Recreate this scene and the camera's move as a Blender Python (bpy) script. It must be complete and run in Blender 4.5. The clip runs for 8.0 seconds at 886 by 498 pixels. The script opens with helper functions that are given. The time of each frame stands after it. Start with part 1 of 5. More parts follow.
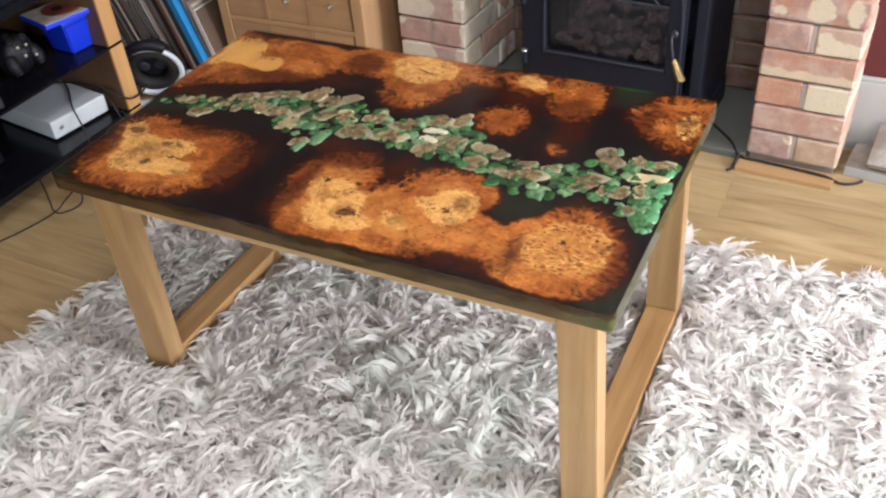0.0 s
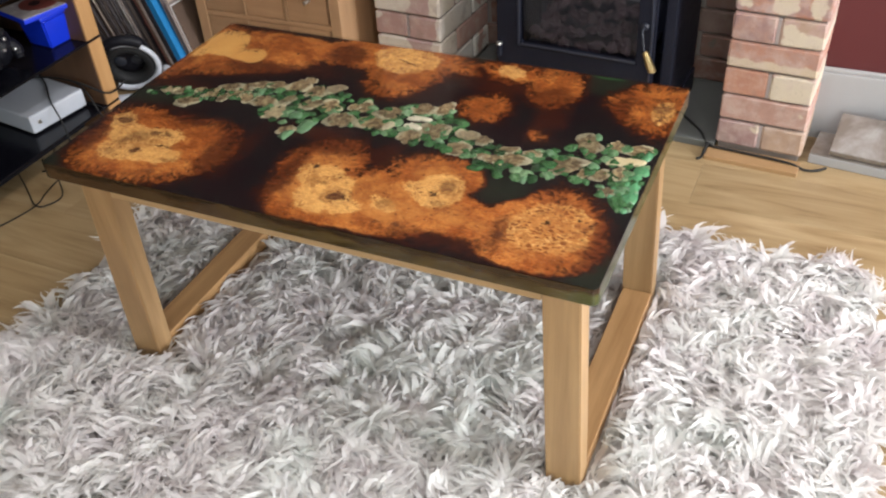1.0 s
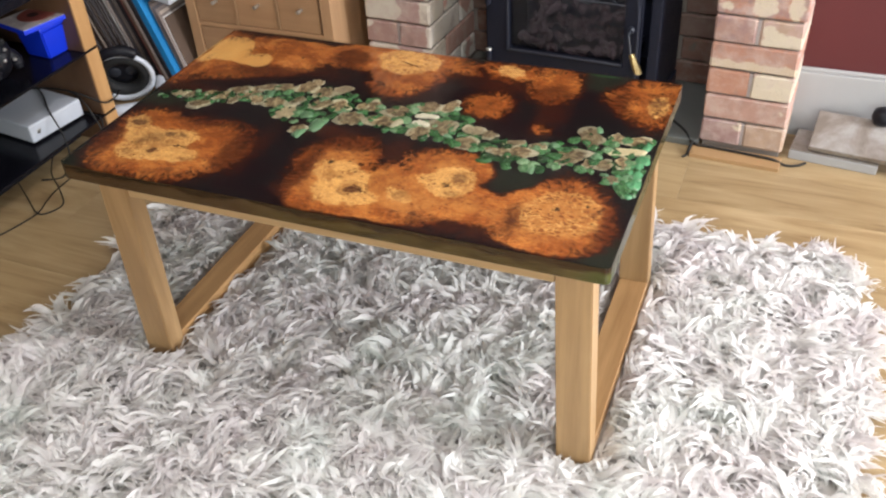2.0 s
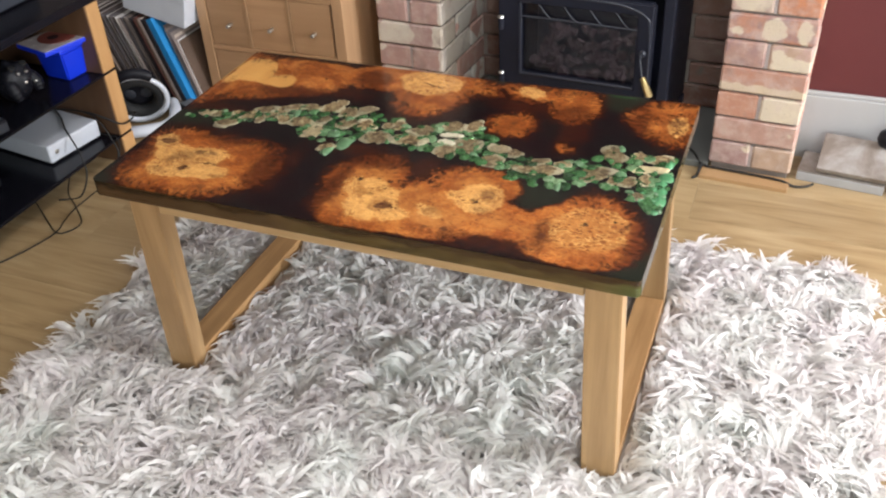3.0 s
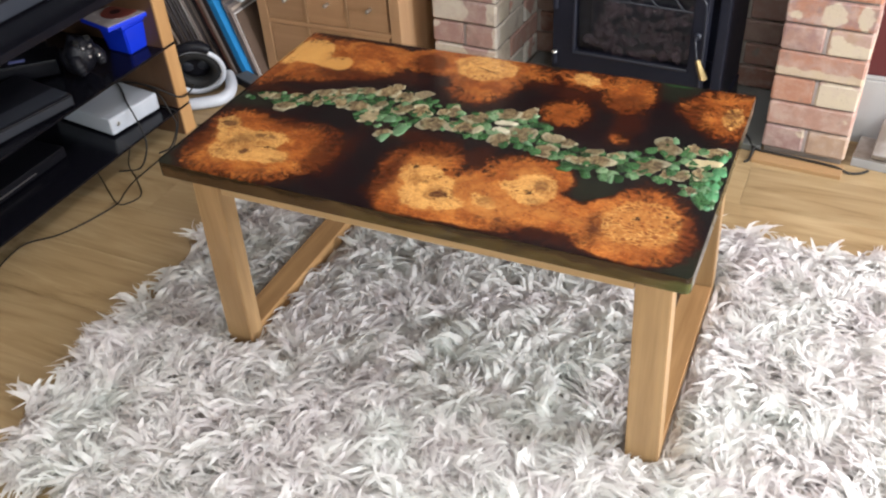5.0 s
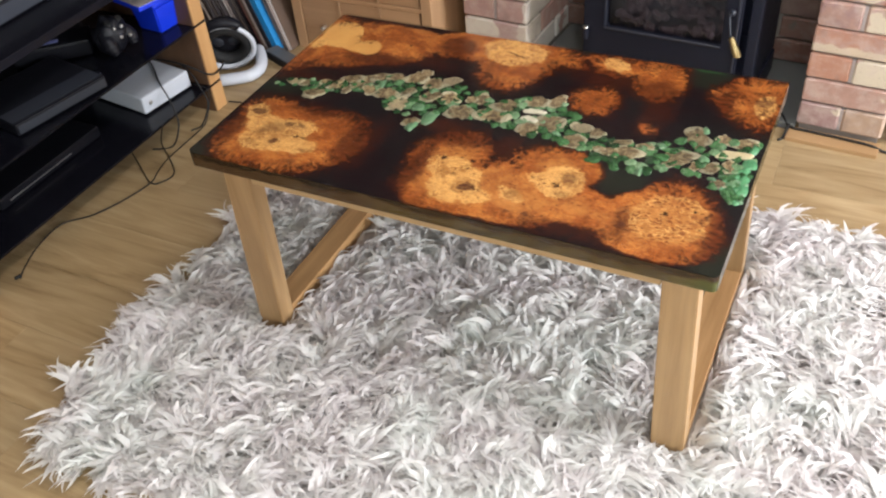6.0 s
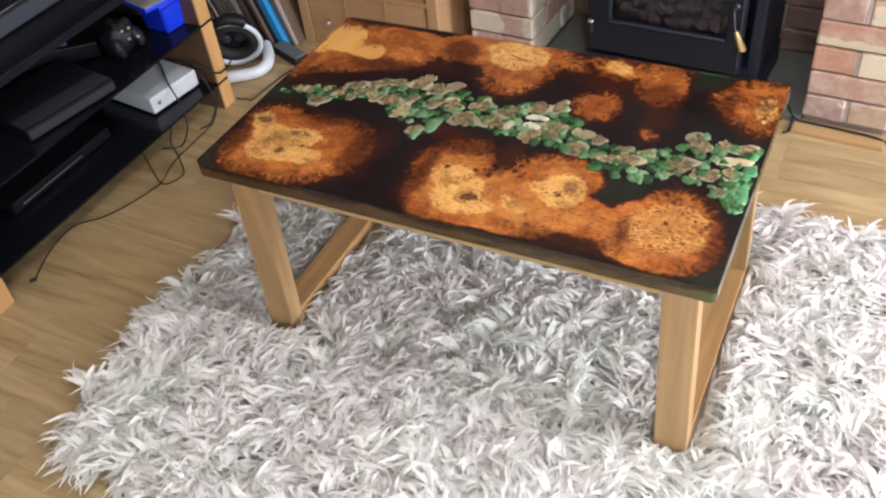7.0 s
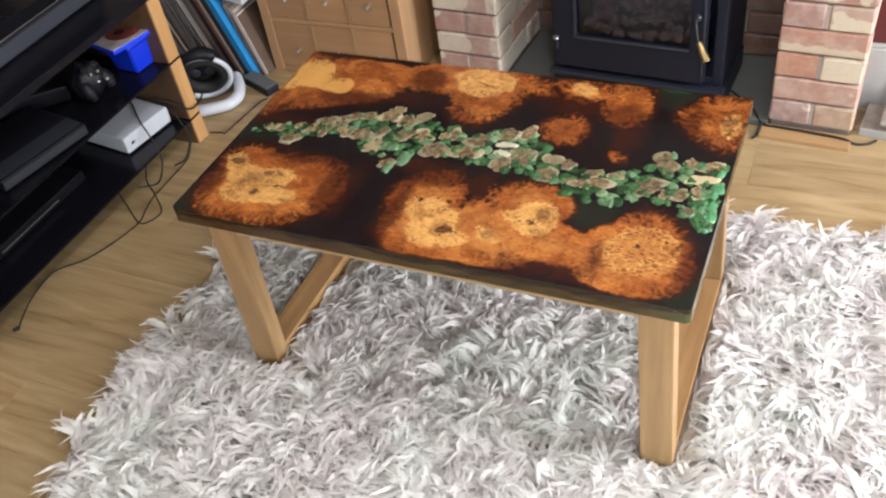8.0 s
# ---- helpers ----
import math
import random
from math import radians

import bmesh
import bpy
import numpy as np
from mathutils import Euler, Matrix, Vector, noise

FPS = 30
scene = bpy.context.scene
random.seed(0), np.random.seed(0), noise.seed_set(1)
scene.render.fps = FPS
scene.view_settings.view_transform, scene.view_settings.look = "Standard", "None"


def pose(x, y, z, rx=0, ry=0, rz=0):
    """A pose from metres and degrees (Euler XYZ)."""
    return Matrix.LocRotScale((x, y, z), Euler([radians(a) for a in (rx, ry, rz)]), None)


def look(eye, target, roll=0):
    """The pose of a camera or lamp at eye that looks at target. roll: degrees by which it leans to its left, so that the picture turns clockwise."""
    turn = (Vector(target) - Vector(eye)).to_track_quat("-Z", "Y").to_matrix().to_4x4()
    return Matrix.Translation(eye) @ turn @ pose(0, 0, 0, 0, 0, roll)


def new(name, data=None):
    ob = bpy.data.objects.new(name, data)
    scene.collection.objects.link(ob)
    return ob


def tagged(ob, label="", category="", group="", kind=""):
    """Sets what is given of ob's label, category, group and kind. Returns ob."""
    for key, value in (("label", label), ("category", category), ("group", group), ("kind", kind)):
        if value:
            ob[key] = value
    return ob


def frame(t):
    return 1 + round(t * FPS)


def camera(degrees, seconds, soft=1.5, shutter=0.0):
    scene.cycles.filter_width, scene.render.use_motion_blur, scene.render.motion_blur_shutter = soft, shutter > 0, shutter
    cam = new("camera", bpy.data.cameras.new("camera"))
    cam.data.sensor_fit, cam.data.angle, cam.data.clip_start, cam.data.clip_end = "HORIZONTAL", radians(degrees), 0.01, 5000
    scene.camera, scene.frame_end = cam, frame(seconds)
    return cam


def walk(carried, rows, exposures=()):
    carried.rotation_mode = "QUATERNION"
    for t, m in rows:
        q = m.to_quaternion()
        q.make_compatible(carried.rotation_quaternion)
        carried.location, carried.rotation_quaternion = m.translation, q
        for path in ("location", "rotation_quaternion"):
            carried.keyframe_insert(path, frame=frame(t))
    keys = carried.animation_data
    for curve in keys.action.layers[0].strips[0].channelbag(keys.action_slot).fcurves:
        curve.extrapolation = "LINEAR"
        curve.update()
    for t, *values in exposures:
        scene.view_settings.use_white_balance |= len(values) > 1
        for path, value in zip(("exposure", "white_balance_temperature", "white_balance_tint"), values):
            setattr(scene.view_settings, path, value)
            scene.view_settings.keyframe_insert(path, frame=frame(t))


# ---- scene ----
cam = camera(52.4, 8.0, soft=2.2)
PATH = [
    (0, (0.795, -1.177, 1.339), (0.028, 0.201, 0.11), -5.2),
    (0.5, (0.787, -1.222, 1.348), (0.066, 0.201, 0.142), -4.7),
    (1, (0.789, -1.243, 1.349), (0.089, 0.166, 0.115), -4.2),
    (2.5, (0.724, -1.392, 1.361), (0.094, 0.093, 0.178), -3.6),
    (3, (0.702, -1.407, 1.363), (0.067, 0.091, 0.2), -3.2),
    (3.5, (0.685, -1.425, 1.367), (0.028, 0.064, 0.205), -3.0),
    (4, (0.681, -1.436, 1.376), (-0.01, 0.02, 0.191), -3.5),
    (5.5, (0.689, -1.394, 1.456), (-0.027, -0.012, 0.2), -4.6),
    (6, (0.684, -1.377, 1.484), (-0.064, -0.054, 0.184), -5.8),
    (6.5, (0.684, -1.361, 1.519), (-0.089, -0.095, 0.177), -6.6),
    (7, (0.694, -1.345, 1.549), (-0.067, -0.072, 0.207), -7.4),
    (7.5, (0.699, -1.329, 1.572), (-0.043, -0.049, 0.227), -8.9),
    (8, (0.704, -1.318, 1.602), (-0.028, -0.026, 0.262), -9.9),
]
walk(cam, [(t, look(eye, target, roll)) for t, eye, target, roll in PATH], ((0, 0.0), (0.5, -0.01), (1, -0.22), (2.5, -0.01), (3, -0.02), (4, -0.04), (5.5, -0.02), (8, 0.0)))

# ---- light ----
world = bpy.data.worlds.new("room_air")
scene.world = world
world.use_nodes = True
world.node_tree.nodes["Background"].inputs[0].default_value = (0.8, 0.86, 1.0, 1)
world.node_tree.nodes["Background"].inputs[1].default_value = 0.05
scene.view_settings.exposure = 0.0


def area_lamp(name, m, sx, sy, watts, colour):
    data = bpy.data.lights.new(name, "AREA")
    data.shape, data.size, data.size_y, data.energy, data.color = "RECTANGLE", sx, sy, watts, colour
    ob = new(name, data)
    ob.matrix_world = m
    return ob


# lamps for unseen windows: beside the camera, and behind it as added fill
area_lamp("unseen_window_light", look((3.47, 0.38, 1.20), (0.5, -0.1, 0.1)), 1.3, 1.3, 176, (0.93, 0.96, 1.0))
area_lamp("unseen_window_light", look((1.95, -2.96, 1.25), (0.9, -0.2, 0.1)), 1.6, 1.1, 68, (0.88, 0.97, 0.98))
# bulbs of the ceiling lamp
LAMP = (0.46, -0.28, 2.26)
bulb = bpy.data.lights.new("ceiling_bulb", "POINT")
bulb.energy, bulb.color, bulb.shadow_soft_size = 48, (0.93, 0.95, 0.98), 0.05
new("ceiling_bulb", bulb).location = LAMP


# ---- materials ----
def mat(name):
    m = bpy.data.materials.new(name)
    m.use_nodes = True
    nt = m.node_tree
    return m, nt, nt.nodes["Principled BSDF"]


def N(nt, kind, **kw):
    n = nt.nodes.new(kind)
    if "operation" in kw:
        n.operation = kw["operation"]
    if "blend_type" in kw:
        n.blend_type = kw["blend_type"]
    if "data_type" in kw:
        n.data_type = kw["data_type"]
    if "feature" in kw:
        n.feature = kw["feature"]
    if "vector_type" in kw:
        n.vector_type = kw["vector_type"]
    if "interpolation_type" in kw:
        n.interpolation_type = kw["interpolation_type"]
    return n


def put(nt, sock, v):
    if hasattr(v, "is_output"):
        nt.links.new(v, sock)
    elif isinstance(v, (tuple, list)) and len(v) == 3 and sock.type == "RGBA":
        sock.default_value = (*v, 1)
    else:
        sock.default_value = v


def M(nt, op, a, b=0.0, c=0.0):
    n = N(nt, "ShaderNodeMath", operation=op)
    for i, v in enumerate((a, b, c)):
        put(nt, n.inputs[i], v)
    return n.outputs[0]


def V(nt, op, a, b=(0, 0, 0), s=None):
    n = N(nt, "ShaderNodeVectorMath", operation=op)
    put(nt, n.inputs[0], a)
    if op == "SCALE":
        put(nt, n.inputs["Scale"], s)
    elif op != "LENGTH":
        put(nt, n.inputs[1], b)
    return n.outputs["Value"] if op == "LENGTH" else n.outputs[0]


def mix(nt, f, a, b, mode="MIX"):
    n = N(nt, "ShaderNodeMix", data_type="RGBA", blend_type=mode)
    put(nt, n.inputs[0], f)
    put(nt, n.inputs[6], a)
    put(nt, n.inputs[7], b)
    return n.outputs[2]


def noise_tex(nt, vec, scale, detail=4.0, rough=0.55, dist=0.0, colour=False):
    n = N(nt, "ShaderNodeTexNoise")
    put(nt, n.inputs["Vector"], vec)
    n.inputs["Scale"].default_value, n.inputs["Detail"].default_value = scale, detail
    n.inputs["Roughness"].default_value, n.inputs["Distortion"].default_value = rough, dist
    return n.outputs["Color" if colour else "Fac"]


def smooth(nt, v, lo, hi, a=0.0, b=1.0):
    n = N(nt, "ShaderNodeMapRange", interpolation_type="SMOOTHSTEP")
    put(nt, n.inputs["Value"], v)
    for i, x in ((1, lo), (2, hi), (3, a), (4, b)):
        put(nt, n.inputs[i], x)
    return n.outputs[0]


def ramp(nt, f, stops):
    n = nt.nodes.new("ShaderNodeValToRGB")
    e = n.color_ramp.elements
    while len(e) < len(stops):
        e.new(0.5)
    for el, (p, c) in zip(e, stops):
        el.position, el.color = p, (*c, 1)
    put(nt, n.inputs[0], f)
    return n.outputs[0]


def coords(nt, vary=True):
    """Object coordinates, moved by a random step for each object."""
    tc = nt.nodes.new("ShaderNodeTexCoord").outputs["Object"]
    if not vary:
        return tc, None
    r = nt.nodes.new("ShaderNodeObjectInfo").outputs["Random"]
    off = V(nt, "SCALE", (7.3, 3.1, 5.7), s=r)
    return V(nt, "ADD", tc, off), r


def bump(nt, bsdf, height, strength=0.3, dist=0.002):
    b = nt.nodes.new("ShaderNodeBump")
    b.inputs["Strength"].default_value, b.inputs["Distance"].default_value = strength, dist
    put(nt, b.inputs["Height"], height)
    nt.links.new(b.outputs[0], bsdf.inputs["Normal"])


def wood(name, light, dark, axis=0, rough=0.42, grain=1.0):
    """Oak-like wood with its grain along one axis."""
    m, nt, b = mat(name)
    p, r = coords(nt)
    s = [26.0 * grain] * 3
    s[axis] = 1.6 * grain
    q = V(nt, "MULTIPLY", p, tuple(s))
    broad = noise_tex(nt, q, 0.8, 3, 0.5, 0.9)
    fine = noise_tex(nt, V(nt, "MULTIPLY", q, (5, 5, 5)), 1.0, 3, 0.7)
    f = M(nt, "ADD", M(nt, "MULTIPLY", broad, 0.75), M(nt, "MULTIPLY", fine, 0.3))
    col = ramp(nt, f, ((0.3, dark), (0.52, tuple((a + c) / 2 for a, c in zip(light, dark))), (0.72, light)))
    tone = M(nt, "MULTIPLY_ADD", r, 0.25, 0.88)
    col = mix(nt, 1.0, col, V(nt, "SCALE", (1, 1, 1), s=tone), "MULTIPLY")
    nt.links.new(col, b.inputs["Base Color"])
    put(nt, b.inputs["Roughness"], M(nt, "MULTIPLY_ADD", fine, 0.2, rough - 0.1))
    bump(nt, b, f, 0.15, 0.001)
    return m


def plain(name, colour, rough=0.5, metal=0.0, spots=0.12, scale=30.0, coat=0.0, bumps=0.05):
    m, nt, b = mat(name)
    p, r = coords(nt)
    n1 = noise_tex(nt, p, scale, 4, 0.6)
    n2 = noise_tex(nt, p, scale * 0.18, 2, 0.5)
    t = M(nt, "MULTIPLY_ADD", M(nt, "ADD", n1, n2), spots, 1.0 - spots)
    nt.links.new(mix(nt, 1.0, colour, V(nt, "SCALE", (1, 1, 1), s=t), "MULTIPLY"), b.inputs["Base Color"])
    put(nt, b.inputs["Roughness"], M(nt, "MULTIPLY_ADD", n1, 0.16, max(0.02, rough - 0.08)))
    b.inputs["Metallic"].default_value, b.inputs["Coat Weight"].default_value = metal, coat
    if bumps:
        bump(nt, b, n1, bumps, 0.002)
    return m


OAK = wood("table_oak", (0.48, 0.305, 0.150), (0.27, 0.155, 0.068), axis=2)
OAK_Y = wood("table_oak_lengthwise", (0.50, 0.295, 0.135), (0.26, 0.135, 0.052), axis=1)
OAK_X = wood("table_oak_crosswise", (0.50, 0.33, 0.17), (0.38, 0.23, 0.10), axis=0)
PINE = wood("chest_oak", (0.47, 0.285, 0.158), (0.38, 0.220, 0.116), axis=0, rough=0.45)
PINE_Z = wood("chest_oak_upright", (0.44, 0.270, 0.150), (0.35, 0.205, 0.108), axis=2, rough=0.45)
STAND = wood("stand_oak", (0.52, 0.30, 0.13), (0.42, 0.22, 0.085), axis=2, rough=0.45)
# dark wood that puts the shade inside the stand into a colour
SHADE_BOARD = wood("inner_shade_brown", (0.135, 0.070, 0.036), (0.085, 0.042, 0.022), axis=2, rough=0.5)
STRIP = wood("strip_oak", (0.42, 0.26, 0.13), (0.33, 0.19, 0.085), axis=0)
BLACK_GLASS = plain("black_glass", (0.006, 0.006, 0.0095), 0.22, spots=0.3, bumps=0.0)
BLACK = plain("black_plastic", (0.009, 0.009, 0.013), 0.42)
BLACK_SOFT = plain("black_rubber", (0.009, 0.009, 0.010), 0.75)
GREY = plain("grey_plastic", (0.030, 0.034, 0.046), 0.4)
MID_GREY = plain("mid_grey_plastic", (0.105, 0.112, 0.122), 0.45)
SILVER = plain("brushed_metal", (0.62, 0.61, 0.59), 0.36, metal=1.0)
WHITE = plain("white_plastic", (0.56, 0.59, 0.66), 0.38)
WHITE_PAINT = plain("white_gloss_paint", (0.37, 0.37, 0.38), 0.35, spots=0.06)
BLUE = plain("blue_plastic", (0.006, 0.035, 0.62), 0.35)
IRON = plain("stove_iron", (0.0105, 0.0120, 0.0225), 0.50, spots=0.25, scale=60, bumps=0.2)
IRON_EDGE = plain("stove_iron_worn", (0.016, 0.019, 0.032), 0.45, spots=0.3, scale=50)
BRASS = plain("brass_coil", (0.52, 0.40, 0.20), 0.34, metal=1.0)
ASH = plain("pale_ash_coal", (0.105, 0.066, 0.074), 0.9, spots=0.85, scale=2.2, bumps=0.0)
SLATE = plain("slate_hearth", (0.105, 0.108, 0.102), 0.55, spots=0.25, scale=16, bumps=0.2)
# brick mortar, with the level joints' shadow put into its colour
MORTAR = plain("shaded_lime_mortar", (0.23, 0.195, 0.175), 0.9, spots=0.3, scale=50, bumps=0.5)
RED_WALL = plain("dark_red_wall_paint", (0.088, 0.0108, 0.0130), 0.6, spots=0.08, scale=8)
CREAM_WALL = plain("cream_wall_paint", (0.68, 0.64, 0.57), 0.75, spots=0.06, scale=8)
TAUPE_WALL = plain("taupe_wall_paint", (0.17, 0.135, 0.125), 0.75, spots=0.06, scale=8)
CEILING = plain("white_ceiling_paint", (0.8, 0.79, 0.77), 0.8, spots=0.04, scale=6)
BACKING = plain("woven_backing", (0.5, 0.47, 0.45), 0.9, spots=0.3, scale=40, bumps=0.4)
CABLE = plain("black_cable", (0.007, 0.006, 0.006), 0.65)
CASE_ART = plain("game_case_cover", (0.45, 0.40, 0.40), 0.25, spots=0.5, scale=45, coat=0.5, bumps=0.0)
CASE_RED = plain("dark_red_print", (0.17, 0.040, 0.034), 0.3, spots=0.6, scale=70, bumps=0.0)
LED_BLUE = plain("pale_blue_label", (0.25, 0.28, 0.62), 0.4)


IRON.node_tree.nodes["Principled BSDF"].inputs["Specular IOR Level"].default_value = 0.25
BLACK.node_tree.nodes["Principled BSDF"].inputs["Specular IOR Level"].default_value = 0.22
BLACK_GLASS.node_tree.nodes["Principled BSDF"].inputs["Specular IOR Level"].default_value = 0.22


def stained_material():
    """White board with brown grey smudges."""
    m, nt, b = mat("stained_white_board")
    p, _ = coords(nt)
    n1, n2 = noise_tex(nt, p, 11, 4, 0.6, 0.8), noise_tex(nt, p, 60, 3, 0.6)
    col = ramp(nt, M(nt, "ADD", M(nt, "MULTIPLY", n1, 0.8), M(nt, "MULTIPLY", n2, 0.2)), ((0.36, (0.175, 0.142, 0.120)), (0.50, (0.245, 0.215, 0.195)), (0.64, (0.33, 0.31, 0.295))))
    nt.links.new(col, b.inputs["Base Color"])
    b.inputs["Roughness"].default_value = 0.55
    return m


STAINED = stained_material()


def floor_material():
    m, nt, b = mat("oak_laminate")
    p, r = coords(nt)
    q = V(nt, "MULTIPLY", p, (1.5, 15, 15))
    cath = noise_tex(nt, q, 0.9, 5, 0.58, 2.2)
    fine = noise_tex(nt, V(nt, "MULTIPLY", p, (9, 160, 100)), 1.0, 2, 0.6)
    f = M(nt, "ADD", M(nt, "MULTIPLY", cath, 0.8), M(nt, "MULTIPLY", fine, 0.16))
    col = ramp(nt, f, ((0.28, (0.205, 0.128, 0.058)), (0.44, (0.335, 0.230, 0.116)), (0.64, (0.435, 0.320, 0.180))))
    col = mix(nt, 1.0, col, V(nt, "SCALE", (1, 1, 1), s=M(nt, "MULTIPLY_ADD", r, 0.16, 0.92)), "MULTIPLY")
    nt.links.new(col, b.inputs["Base Color"])
    put(nt, b.inputs["Roughness"], M(nt, "MULTIPLY_ADD", fine, 0.15, 0.27))
    bump(nt, b, fine, 0.06, 0.001)
    return m


def brick_material(name, bias, cream_tone, lift):
    """Red and pink brick faces with lime-washed and cream patches, another mixture on every brick."""
    m, nt, b = mat(name)
    p, r = coords(nt)
    big = noise_tex(nt, p, 9, 3, 0.5, 0.6)
    grit = noise_tex(nt, p, 150, 4, 0.7)
    mid = noise_tex(nt, p, 32, 4, 0.6)
    red = ramp(nt, M(nt, "FRACT", M(nt, "MULTIPLY", r, 7.13)), ((0.0, (0.40, 0.155, 0.10)), (0.35, (0.44, 0.21, 0.15)), (0.7, (0.42, 0.25, 0.205)), (1.0, (0.47, 0.20, 0.12))))
    red = mix(nt, smooth(nt, mid, 0.42, 0.7), red, (0.50, 0.33, 0.26))
    wash = M(nt, "MULTIPLY_ADD", M(nt, "FRACT", M(nt, "MULTIPLY", r, 3.71)), 0.34, bias)
    cream = smooth(nt, M(nt, "ADD", big, wash), 0.57, 0.61)
    red = mix(nt, lift, red, (0.62, 0.47, 0.42))
    col = mix(nt, cream, red, cream_tone)
    col = mix(nt, smooth(nt, grit, 0.62, 0.75, 0, 0.5), col, (0.2, 0.13, 0.1))
    nt.links.new(col, b.inputs["Base Color"])
    b.inputs["Roughness"].default_value = 0.82
    bump(nt, b, M(nt, "ADD", grit, mid), 0.5, 0.003)
    return m


def pile_material():
    """Felted wool strands from bright cream to grey brown."""
    m, nt, b = mat("shaggy_wool")
    isl = nt.nodes.new("ShaderNodeNewGeometry").outputs["Random Per Island"]
    p, r = coords(nt, False)
    patch = noise_tex(nt, p, 4.5, 3, 0.6)
    fib = noise_tex(nt, V(nt, "MULTIPLY", p, (1, 1, 1)), 260, 2, 0.7)
    lock = noise_tex(nt, p, 26, 2, 0.5)
    t = M(nt, "ADD", M(nt, "MULTIPLY_ADD", isl, 0.27, 0.03), M(nt, "ADD", M(nt, "MULTIPLY", patch, 0.25), M(nt, "MULTIPLY_ADD", smooth(nt, lock, 0.34, 0.62), 0.42, 0.05)))
    col = ramp(nt, t, ((0.10, (0.645, 0.605, 0.605)), (0.32, (0.78, 0.753, 0.75)), (0.6, (0.87, 0.858, 0.85)), (1.0, (0.92, 0.916, 0.905))))
    tint = ramp(nt, noise_tex(nt, p, 4.5, 3, 0.65), ((0.36, (1.0, 0.970, 0.980)), (0.50, (1.0, 0.99, 0.985)), (0.64, (0.98, 1.0, 0.985))))
    col = mix(nt, 1.0, col, tint, "MULTIPLY")
    col = mix(nt, 1.0, col, V(nt, "SCALE", (1, 1, 1), s=M(nt, "MULTIPLY_ADD", fib, 0.18, 0.91)), "MULTIPLY")
    nt.links.new(col, b.inputs["Base Color"])
    b.inputs["Roughness"].default_value = 0.85
    bump(nt, b, fib, 0.3, 0.001)
    tl, mx = nt.nodes.new("ShaderNodeBsdfTranslucent"), nt.nodes.new("ShaderNodeMixShader")
    nt.links.new(col, tl.inputs[0])
    mx.inputs[0].default_value = 0.42
    nt.links.new(b.outputs[0], mx.inputs[1])
    nt.links.new(tl.outputs[0], mx.inputs[2])
    nt.links.new(mx.outputs[0], nt.nodes["Material Output"].inputs[0])
    return m


# burl patches of the table top: centre, half axes, turn in degrees
BURL_LEFT = (
    (-0.265, -0.166, 0.109, 0.101, 14), (-0.295, -0.226, 0.103, 0.069, 4), (-0.383, -0.135, 0.099, 0.070, -31), (-0.351, -0.182, 0.107, 0.129, -54),
)
BURL_FRONT = (
    (0.217, -0.099, 0.087, 0.060, -3), (0.015, -0.132, 0.075, 0.087, -21), (0.279, -0.191, 0.106, 0.055, -21), (0.012, -0.209, 0.059, 0.086, 13),
    (0.114, -0.201, 0.140, 0.084, 15), (0.184, -0.214, 0.112, 0.072, 9), (0.457, -0.168, 0.102, 0.073, -67), (0.423, -0.195, 0.101, 0.089, 23),
    (0.448, -0.211, 0.088, 0.079, -11), (0.340, -0.205, 0.075, 0.046, -14),
)
BURL_BACK = (
    (-0.500, 0.215, 0.060, 0.120, 0), (-0.495, 0.120, 0.045, 0.085, -8),
    (0.052, 0.294, 0.099, 0.040, -17), (0.010, 0.228, 0.076, 0.107, -11), (-0.448, 0.155, 0.042, 0.102, -11), (-0.431, 0.218, 0.061, 0.096, 20),
    (0.215, 0.289, 0.069, 0.040, -4), (-0.149, 0.278, 0.099, 0.057, 27), (0.312, 0.263, 0.053, 0.084, 6), (-0.276, 0.225, 0.083, 0.095, -49),
    (-0.055, 0.275, 0.106, 0.071, -3), (-0.350, 0.269, 0.120, 0.047, 0), (-0.355, 0.171, 0.137, 0.063, 26),
)
BURL_BLOCK = (
    (0.212, 0.147, 0.038, 0.053, -31), (0.211, 0.138, 0.050, 0.042, -50),
)
BURL_DROP = (
    (0.337, 0.071, 0.015, 0.014, -23),
)
BURL_END = (
    (0.496, 0.204, 0.076, 0.045, -44), (0.495, 0.279, 0.043, 0.072, -53), (0.526, 0.239, 0.031, 0.071, 0), (0.545, 0.238, 0.040, 0.080, 0),
)
# pale heartwood inside them
PALE_FRONT = (
    (-0.432, -0.123, 0.024, 0.036, 36), (-0.330, -0.152, 0.058, 0.034, 9), (-0.280, -0.204, 0.033, 0.024, 9), (-0.352, -0.196, 0.072, 0.044, 11),
    (-0.380, -0.162, 0.058, 0.038, -22), (0.090, -0.219, 0.053, 0.028, -22), (0.050, -0.218, 0.038, 0.047, 11), (0.047, -0.176, 0.063, 0.041, -27),
    (0.216, -0.141, 0.038, 0.021, -2), (0.241, -0.139, 0.043, 0.051, 0), (0.167, -0.203, 0.026, 0.017, -32), (0.184, -0.215, 0.018, 0.008, -2),
    (0.454, -0.172, 0.064, 0.060, -55), (0.439, -0.182, 0.058, 0.060, -23),
)
PALE_BACK = (
    (-0.346, 0.197, 0.034, 0.029, -56), (-0.386, 0.197, 0.057, 0.025, -15), (-0.437, 0.235, 0.049, 0.063, 22), (-0.460, 0.211, 0.021, 0.060, -15),
    (-0.010, 0.272, 0.068, 0.052, 12), (-0.035, 0.287, 0.059, 0.041, 3), (0.531, 0.225, 0.021, 0.040, -4), (0.212, 0.292, 0.029, 0.023, -26),
)
